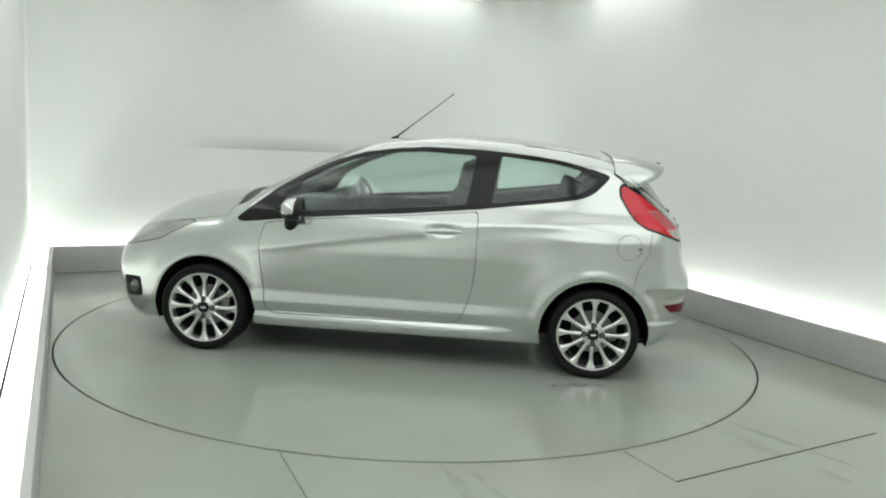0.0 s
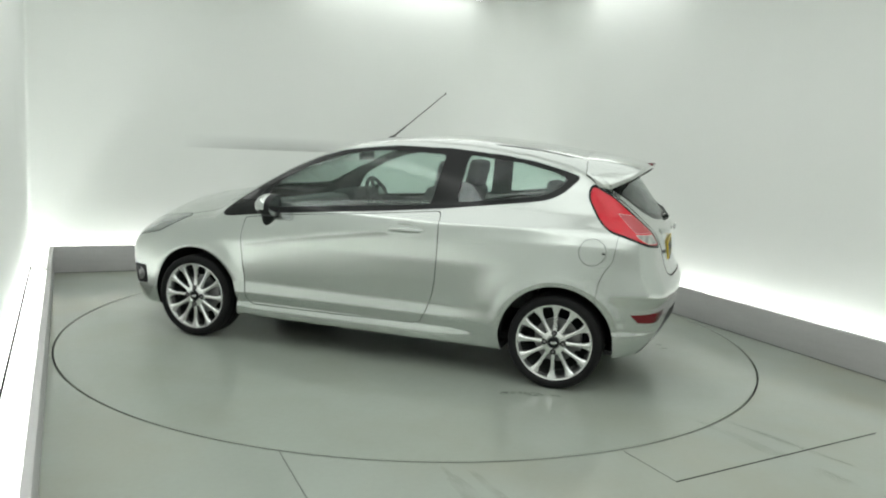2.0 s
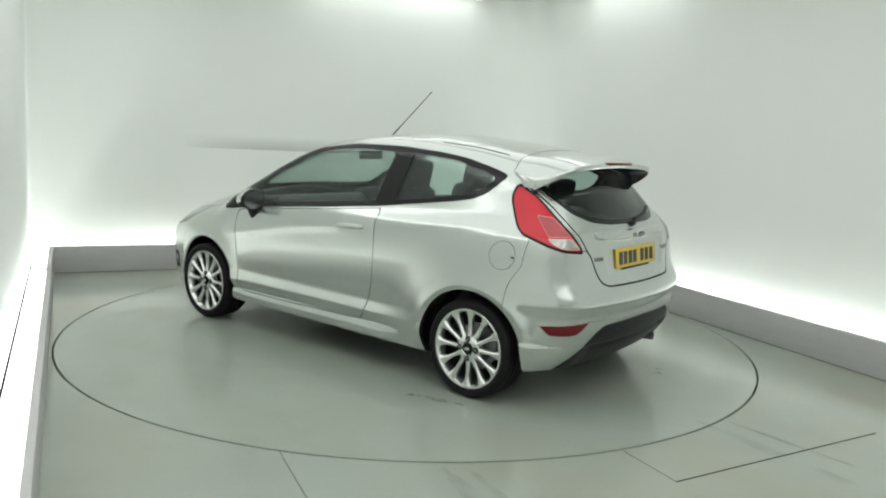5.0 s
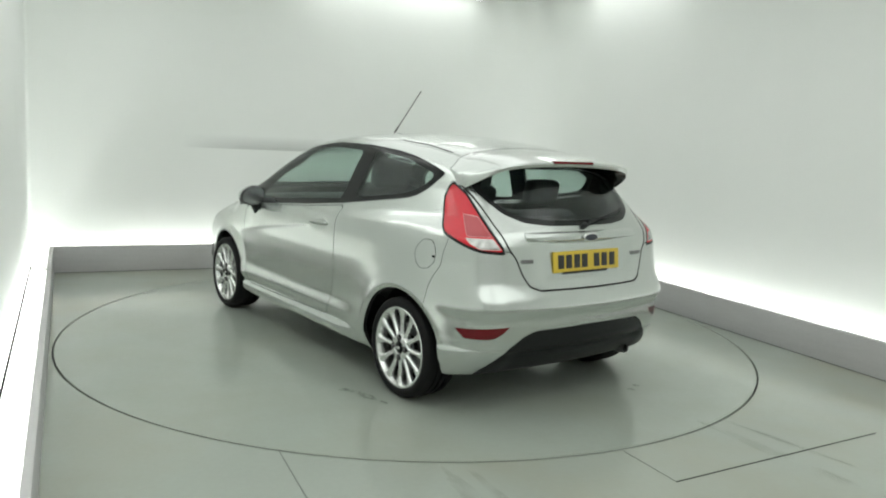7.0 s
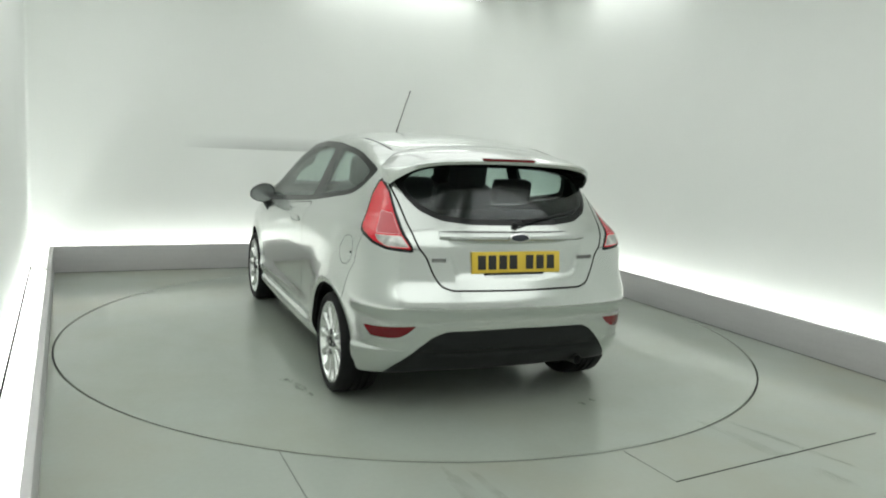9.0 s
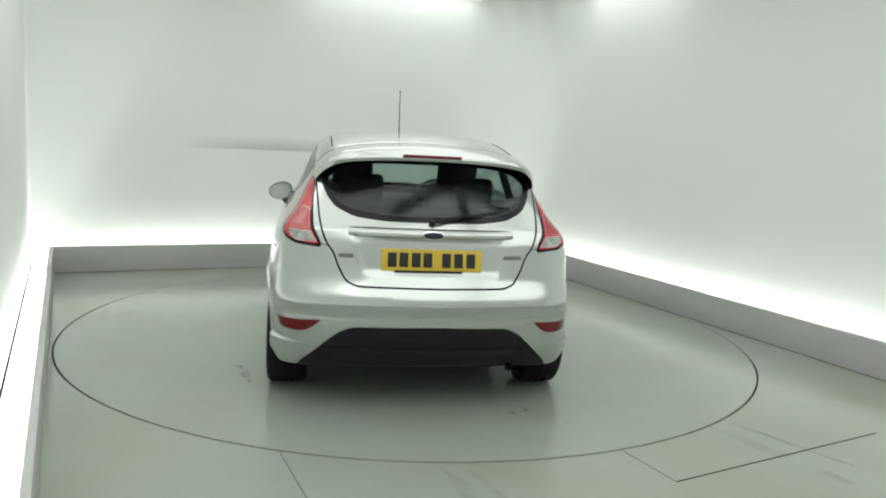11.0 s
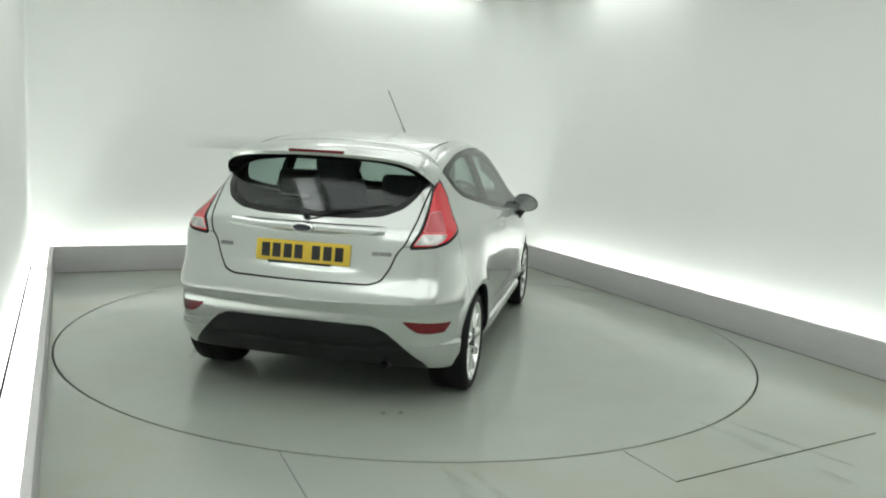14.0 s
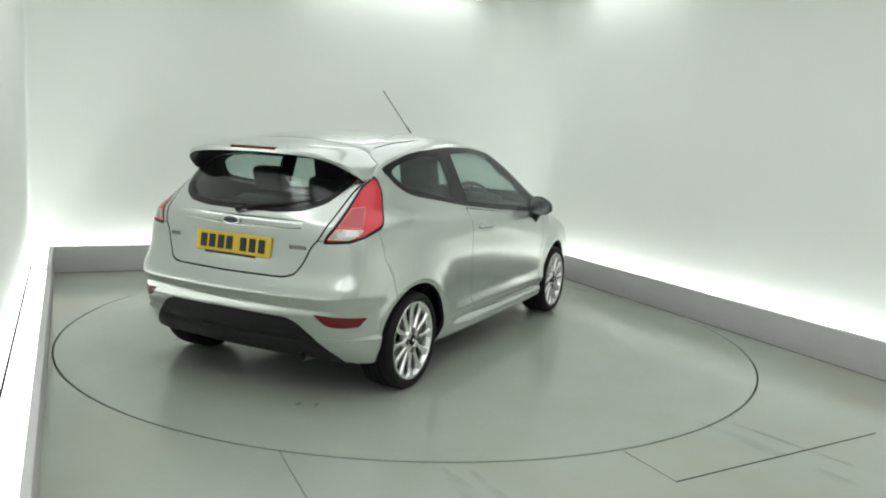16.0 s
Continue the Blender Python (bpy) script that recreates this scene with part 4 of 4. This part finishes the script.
    arm = [pv + Vector((-0.012, 0, 0.004))] + [Vector((rear_x(y, z) - 0.022, y, z)) for y, z in ((-0.08, 1.022), (-0.18, 1.040), (-0.27, 1.052))]
    part("wiper_arm", tube(arm, 0.0075, 8, taper=0.6), M_BLACK, wiper)
    blade = [Vector((rear_x(y, z) - 0.010, y, z)) for y, z in ((-0.05, 1.024), (-0.15, 1.036), (-0.25, 1.048), (-0.35, 1.062), (-0.43, 1.078))]
    part("wiper_blade", tube(blade, 0.0055, 8), M_BLACK, wiper)


def build_handle(door, s):
    bm, rows = bmesh.new(), []
    y_in = side_y(-0.282, 0.93)
    for k in range(17):
        q = k / 16
        x = -0.168 - 0.232 * q
        z = 0.862 + 0.008 * q
        arc = math.sin(math.pi * q)
        y = side_y(x, z) - 0.004 if k in (0, 16) else max(side_y(x, z) + 0.004, y_in - 0.006 + 0.016 * arc ** 0.5)
        h = 0.0145 * (arc ** 0.3 + 0.15)
        rows.append([bm.verts.new((x, s * (y + 0.008 * math.cos(a)), z + h * math.sin(a))) for a in np.linspace(0, 2 * math.pi, 12, endpoint=False)])
    for a, c in zip(rows, rows[1:]):
        for k in range(12):
            bm.faces.new((a[k], a[(k + 1) % 12], c[(k + 1) % 12], c[k]))
    bm.faces.new(rows[0])
    bm.faces.new(rows[-1][::-1])
    bmesh.ops.recalc_face_normals(bm, faces=bm.faces)
    part("door_handle", bm, M_PAINT, door, "silver pull handle")


def build_mirror(door, s):
    c = Vector((0.650, 0.886 * s, 0.955))
    angles = [2 * math.pi * k / 36 for k in range(36)]

    def ring(bm, dx, scale):
        out = []
        for a in angles:
            ca, sa = math.cos(a), math.sin(a)
            y = 0.093 * math.copysign(abs(ca) ** 0.8, ca)
            z = 0.072 * math.copysign(abs(sa) ** 0.85, sa) * (1 - 2.6 * max(0, y)) - 0.10 * y
            lean = -0.004 * y / 0.104
            out.append(bm.verts.new(c + Vector((dx + lean * (1 if dx > -0.03 else 0.9), s * y * scale, z * scale))))
        return out

    def skin_of(bm, rings, close=False):
        for a, b in zip(rings, rings[1:]):
            for k in range(36):
                bm.faces.new((a[k], a[(k + 1) % 36], b[(k + 1) % 36], b[k]))
        if close:
            bm.faces.new(rings[-1])
        bmesh.ops.recalc_face_normals(bm, faces=bm.faces)
        return bm
    bm = bmesh.new()
    skin_of(bm, [ring(bm, dx, k) for dx, k in ((-0.020, 0.985), (-0.018, 1.0), (0.012, 0.98), (0.036, 0.90), (0.055, 0.76), (0.068, 0.56), (0.075, 0.30))], True)
    lower = bm.copy()
    for b, keep in ((bm, lambda z: z > c.z - 0.026), (lower, lambda z: z <= c.z - 0.026)):
        bmesh.ops.delete(b, geom=[f for f in b.faces if not keep(f.calc_center_median().z)], context="FACES")
    mirror = part("wing_mirror", bm, M_PAINT, door, "silver wing mirror cap over a black housing")
    part("mirror_housing", lower, M_BLACK, mirror, "black lower mirror housing")
    bm = bmesh.new()
    part("mirror_rim", skin_of(bm, [ring(bm, dx, k) for dx, k in ((-0.019, 0.99), (-0.040, 0.985), (-0.052, 0.955), (-0.054, 0.915), (-0.046, 0.895), (-0.040, 0.84))]), M_BLACK, mirror, "black mirror surround")
    bm = bmesh.new()
    bm.faces.new(ring(bm, -0.0470, 0.900))
    bmesh.ops.recalc_face_normals(bm, faces=bm.faces)
    part("mirror_glass", bm, M_MIRROR, mirror, "mirror glass", 0)
    bm, rows = bmesh.new(), []
    for q in np.linspace(0, 1, 9):
        y = 0.798 + 0.070 * q ** 1.2
        z = 0.795 + 0.115 * q
        x = 0.695 - 0.035 * q
        rows.append([bm.verts.new((x + (0.034 + 0.030 * q - 0.018 * q * q) * math.cos(a), s * (y + 0.024 * math.sin(a)), z - 0.010 * math.sin(a))) for a in np.linspace(0, 2 * math.pi, 16, endpoint=False)])
    for a, b in zip(rows, rows[1:]):
        for k in range(16):
            bm.faces.new((a[k], a[(k + 1) % 16], b[(k + 1) % 16], b[k]))
    bm.faces.new(rows[0])
    bm.faces.new(rows[-1][::-1])
    bmesh.ops.recalc_face_normals(bm, faces=bm.faces)
    part("mirror_arm", bm, M_BLACK, mirror, "black mirror foot")


def build_wheel(car, sx, sy):
    wheel = tagged(new("wheel"), "silver multi-spoke alloy wheel with black tyre")
    wheel.parent = car
    wheel.matrix_basis = pose(sx * AX, sy * HUB_Y, HUB_Z, 0, 0, 0 if sy == 1 else 180)
    return wheel


def wheel_parts():
    """Meshes of one wheel, outer face towards +y, as (name, mesh, label, pose)."""
    out = []
    R = TYRE_R
    prof = [(0.226, 0.000), (0.236, 0.010), (0.252, 0.014), (0.268, 0.008), (0.278, -0.004), (R - 0.002, -0.018), (R, -0.035)]
    for h in (-0.066, -0.105, -0.144):
        prof += [(R, h + 0.006), (R - 0.007, h + 0.004), (R - 0.007, h - 0.004), (R, h - 0.006)]
    prof += [(R, -0.17), (R - 0.004, -0.19), (0.268, -0.204), (0.24, -0.208), (0.224, -0.2)]
    out.append(("tyre", mesh_of("tyre", lathe(prof, 72), M_RUBBER), "black low-profile tyre", Matrix()))
    rim = [(0.228, -0.20), (0.226, -0.004), (0.230, 0.002), (0.226, 0.006), (0.216, 0.004), (0.207, -0.012), (0.202, -0.04), (0.198, -0.19)]
    out.append(("rim", mesh_of("rim", lathe(rim, 72), M_ALLOY), "silver alloy rim", Matrix()))
    bm = lathe([(0.001, -0.004), (0.034, -0.004), (0.040, 0.002), (0.052, 0.001), (0.070, -0.003), (0.078, -0.014), (0.080, -0.05), (0.001, -0.05)], 48)
    out.append(("hub", mesh_of("hub", bm, M_ALLOY), "silver wheel hub", Matrix()))
    out.append(("centre_cap", mesh_of("cap", lathe([(0.001, 0.008), (0.024, 0.007), (0.031, 0.003), (0.033, -0.004)], 32), M_GLOSSBLACK), "dark round centre cap", Matrix()))
    out.append(("cap_emblem", mesh_of("emblem", lathe([(0.001, 0.0095), (0.013, 0.009), (0.015, 0.007)], 24, m=Matrix.Diagonal((1.25, 1, 0.62, 1))), M_CHROME), "small chrome oval on the cap", Matrix()))
    bm, secs = bmesh.new(), []
    for q in np.linspace(0, 1, 13):
        r = 0.050 + 0.166 * q
        w = 0.0098 + 0.006 * (1 - q) ** 2 + 0.006 * q ** 2 + 0.024 * q ** 7
        y = -0.003 - 0.007 * math.sin(math.pi * q) + 0.004 * q
        secs.append([bm.verts.new(p) for p in ((r, y - 0.034, -w * 0.9), (r, y - 0.012, -w), (r, y - 0.002, -w * 0.72), (r, y + 0.001, -w * 0.35), (r, y + 0.001, w * 0.35), (r, y - 0.002, w * 0.72), (r, y - 0.012, w), (r, y - 0.034, w * 0.9))])
    for a, c in zip(secs, secs[1:]):
        for k in range(7):
            bm.faces.new((a[k], c[k], c[k + 1], a[k + 1]))
    bmesh.ops.recalc_face_normals(bm, faces=bm.faces)
    spoke = mesh_of("spoke", bm, M_ALLOY)
    for k in range(12):
        out.append(("spoke", spoke, "", pose(0, 0, 0, 0, 30 * k, 0)))
    # flat dark discs round the bolts: a recess's shade put into colour
    seat = mesh_of("bolt_shade_disc", lathe([(0.001, 0.0022), (0.0165, 0.0022), (0.0172, 0.001), (0.0172, -0.01)], 16), M_LINER)
    bolt = mesh_of("bolt", lathe([(0.001, 0.0055), (0.0075, 0.005), (0.0095, 0.003), (0.0095, -0.01)], 6), M_DISCBRAKE)
    for k in range(4):
        a = radians(90 * k)
        out.append(("bolt_shade_disc", seat, "", pose(0.0555 * math.cos(a), 0.0, 0.0555 * math.sin(a))))
        out.append(("wheel_bolt", bolt, "", pose(0.0555 * math.cos(a), 0.0, 0.0555 * math.sin(a))))
    out.append(("brake_disc", mesh_of("brake", lathe([(0.06, -0.085), (0.132, -0.085), (0.132, -0.105), (0.06, -0.105)], 40), M_DISCBRAKE), "grey steel brake disc", Matrix()))
    out.append(("barrel", mesh_of("barrel", lathe([(0.198, -0.14), (0.001, -0.145)], 32), M_LINER), "", Matrix()))
    out.append(("brake_caliper", mesh_of("caliper", box(-0.15, -0.085, -0.12, -0.065, -0.05, 0.06, 0.012), M_DISCBRAKE), "grey brake caliper", Matrix()))
    return out


def build_liner(car, sx, s):
    bm = bmesh.new()
    rows = []
    for a in np.linspace(-0.22, math.pi + 0.22, 30):
        rows.append([bm.verts.new((sx * AX + r * math.cos(a), s * y, HUB_Z + r * math.sin(a))) for r, y in ((0.349, 0.742), (0.352, 0.69), (0.352, 0.45), (0.10, 0.45))])
    for a, c in zip(rows, rows[1:]):
        for k in range(3):
            bm.faces.new((a[k], c[k], c[k + 1], a[k + 1]))
    part("wheel_arch_liner", bm, M_LINER, car, "black wheel arch liner")


def soft_box(size, m, bevel, squash=None, bm=None):
    bm = bm or bmesh.new()
    made = bmesh.ops.create_cube(bm, size=1, matrix=Matrix.Diagonal((*size, 1)))
    vs = made["verts"]
    if squash:
        for v in vs:
            f = squash(v.co)
            v.co.y *= f
    es = list({e for v in vs for e in v.link_edges})
    r = bmesh.ops.bevel(bm, geom=es, offset=bevel, segments=4, affect="EDGES", profile=0.6)
    bmesh.ops.transform(bm, matrix=m, verts=list({v for f in r["faces"] for v in f.verts} | {v for v in bm.verts if v.is_valid}))
    return bm


def build_interior(car):
    for s in (1, -1):
        seat = tagged(new("front_seat"), "dark cloth front seat with headrest")
        seat.parent = car
        part("seat_cushion", soft_box((0.50, 0.50, 0.16), pose(0.02, 0.36 * s, 0.50, 0, -8, 0), 0.05), M_CLOTH, seat)
        part("backrest", soft_box((0.14, 0.48, 0.66), pose(-0.275, 0.36 * s, 0.80, 0, -18, 0), 0.05, lambda c: 0.82 if c.z > 0 else 1), M_CLOTH, seat)
        part("headrest", soft_box((0.10, 0.27, 0.19), pose(-0.395, 0.36 * s, 1.195, 0, -12, 0), 0.04), M_CLOTH, seat)
        for q in (-0.06, 0.06):
            part("headrest_post", tube([(-0.36, 0.36 * s + q, 1.06), (-0.39, 0.36 * s + q, 1.16)], 0.007), M_CHROME, seat)
        rear = part("rear_headrest", soft_box((0.09, 0.25, 0.15), pose(-1.10, 0.33 * s, 1.13, 0, -14, 0), 0.035), M_CLOTH, car, "dark rear headrest")
    part("rear_bench", soft_box((0.46, 1.18, 0.16), pose(-0.78, 0, 0.50, 0, -6, 0), 0.05), M_CLOTH, car, "dark cloth rear bench")
    part("rear_backrest", soft_box((0.13, 1.16, 0.56), pose(-1.07, 0, 0.74, 0, -16, 0), 0.05), M_TRIM, car, "dark cloth rear backrest")
    part("parcel_shelf", soft_box((0.52, 1.10, 0.03), pose(-1.42, 0, 0.965, 0, 0, 0), 0.01), M_LINER, car, "dark parcel shelf")
    part("dashboard", soft_box((0.42, 1.34, 0.24), pose(0.78, 0, 0.84, 0, 6, 0), 0.07), M_TRIM, car, "dark dashboard")
    part("instrument_hood", soft_box((0.18, 0.36, 0.10), pose(0.62, -0.36, 0.965, 0, 10, 0), 0.035), M_TRIM, car)
    bm = bmesh.new()
    ring = [(0.185 * math.cos(a), 0.185 * math.sin(a), 0) for a in np.linspace(0, 2 * math.pi, 40)]
    tube(ring, 0.014, 8, bm)
    for a in (0.2, math.pi - 0.2, -math.pi / 2):
        tube([(0.03 * math.cos(a), 0.03 * math.sin(a), -0.02), (0.18 * math.cos(a), 0.18 * math.sin(a), 0)], 0.014, 8, bm)
    bmesh.ops.create_uvsphere(bm, u_segments=16, v_segments=8, radius=1, matrix=Matrix.Translation((0, 0, -0.015)) @ Matrix.Diagonal((0.07, 0.06, 0.03, 1)))
    bmesh.ops.transform(bm, matrix=pose(0.40, -0.36, 0.93, 0, -66, 0) @ pose(0, 0, 0, 0, 0, 90), verts=bm.verts)
    part("steering_wheel", bm, M_TRIM, car, "black three-spoke steering wheel")
    part("rear_view_mirror", soft_box((0.03, 0.23, 0.065), pose(0.36, 0, 1.285), 0.014), M_TRIM, car, "black inside mirror")
    for s in (1, -1):
        part("door_card", soft_box((1.15, 0.04, 0.55), pose(0.18, 0.72 * s, 0.66, 0, 0, 0), 0.015), M_TRIM, car, "dark door trim panel")
    # added block, kept out of sight, that stops light passing beneath the car
    part("shade_block", soft_box((1.78, 1.26, 0.10), pose(0, 0, 0.205), 0.02), M_LINER, car, "added dark block that deepens the shade beneath the car")
    part("cabin_floor", box(-1.4, 1.0, -0.72, 0.72, 0.24, 0.27, 0.005), M_LINER, car)


def build_aerial(car):
    b = Vector((0.17, 0, roof_z(0.17, 0)))
    bm = bmesh.new()
    bmesh.ops.create_uvsphere(bm, u_segments=16, v_segments=8, radius=1, matrix=Matrix.Translation(b) @ pose(0, 0, 0, 0, 20, 0) @ Matrix.Diagonal((0.032, 0.016, 0.016, 1)))
    aerial = part("aerial", bm, M_BLACK, car, "thin black whip aerial on the roof")
    tip = Vector((-0.237, 0.042, 1.742))
    part("aerial_stem", tube([b, b.lerp(tip, 0.26)], 0.0065, 8, taper=0.75), M_BLACK, aerial)
    part("aerial_rod", tube([b.lerp(tip, 0.24), tip], 0.0035, 6, taper=0.8), M_BLACK, aerial)
    bm = bmesh.new()
    bmesh.ops.create_uvsphere(bm, u_segments=8, v_segments=6, radius=0.006, matrix=Matrix.Translation(tip))
    part("aerial_tip", bm, M_BLACK, aerial)


def build_exhaust(car):
    m = pose(-1.62, -0.45, 0.232, 0, 4, 0) @ pose(0, 0, 0, 0, 0, 90)
    tip = part("exhaust_tip", lathe([(0.027, 0.0), (0.027, 0.160), (0.0255, 0.163), (0.024, 0.160), (0.024, 0.02)], 24, m=m), M_DISCBRAKE, car, "short dull steel exhaust tip")
    part("silencer", soft_box((0.30, 0.62, 0.14), pose(-1.52, -0.1, 0.262), 0.05), M_LINER, car, "dark silencer under the boot floor")
    return tip


def build_fog(car):
    for s in (1, -1):
        y = side_y(1.745, 0.378)
        m = pose(1.752, s * (y - 0.004), 0.378, 0, 0, -28 * s) @ Matrix.Diagonal((1, s, 1, 1))
        lamp = part("fog_lens", lathe([(0.001, 0.010), (0.022, 0.008), (0.034, 0.0), (0.036, -0.02)], 24, m=m), M_DISCBRAKE, car, "small dark round fog lamp")
        part("fog_ring", lathe([(0.037, -0.01), (0.038, 0.004), (0.043, 0.004), (0.044, -0.01)], 24, m=m), M_DISCBRAKE, lamp, "grey fog lamp ring")


def build_trim(car):
    for s in (1, -1):
        pts = [(x, 0.515 * s, roof_z(x, 0.515) - 0.001) for x in np.linspace(-0.75, -1.24, 12)]
        part("roof_moulding", tube(pts, 0.004, 6), M_LINER, car, "thin black roof moulding")
    y = side_y(-1.488, 0.828)
    part("flap_latch", box(-1.496, -1.480, y - 0.004, y + 0.003, 0.822, 0.833, 0.002), M_BLACK, car)


# ---- the car ----
car = tagged(new("car"), "silver three-door hatchback standing on the turntable", "car")
panels = build_body(car)
build_spoiler(panels["gate"])
build_gate_details(panels["gate"])
for s in (1, -1):
    build_handle(panels["door", s], s)
    build_mirror(panels["door", s], s)
kit = wheel_parts()
for sx in (1, -1):
    for s in (1, -1):
        wheel = build_wheel(car, sx, s)
        for nm, me, lab, m in kit:
            ob = new(nm, me)
            ob.parent, ob.matrix_basis = wheel, m
            if lab:
                tagged(ob, lab)
        build_liner(car, sx, s)
build_interior(car)
build_aerial(car)
build_trim(car)
build_fog(car)
build_exhaust(car)


def motions():
    steps = [0.25 * i for i in range(65)]
    walk(turntable, [(t, pose(0, 0, 0, 0, 0, turn_at(t))) for t in steps])
    walk(car, [(t, pose(0, 0, 0, 0, 0, turn_at(t)) @ pose(0.0017, 0.1486, 0)) for t in steps])


motions()
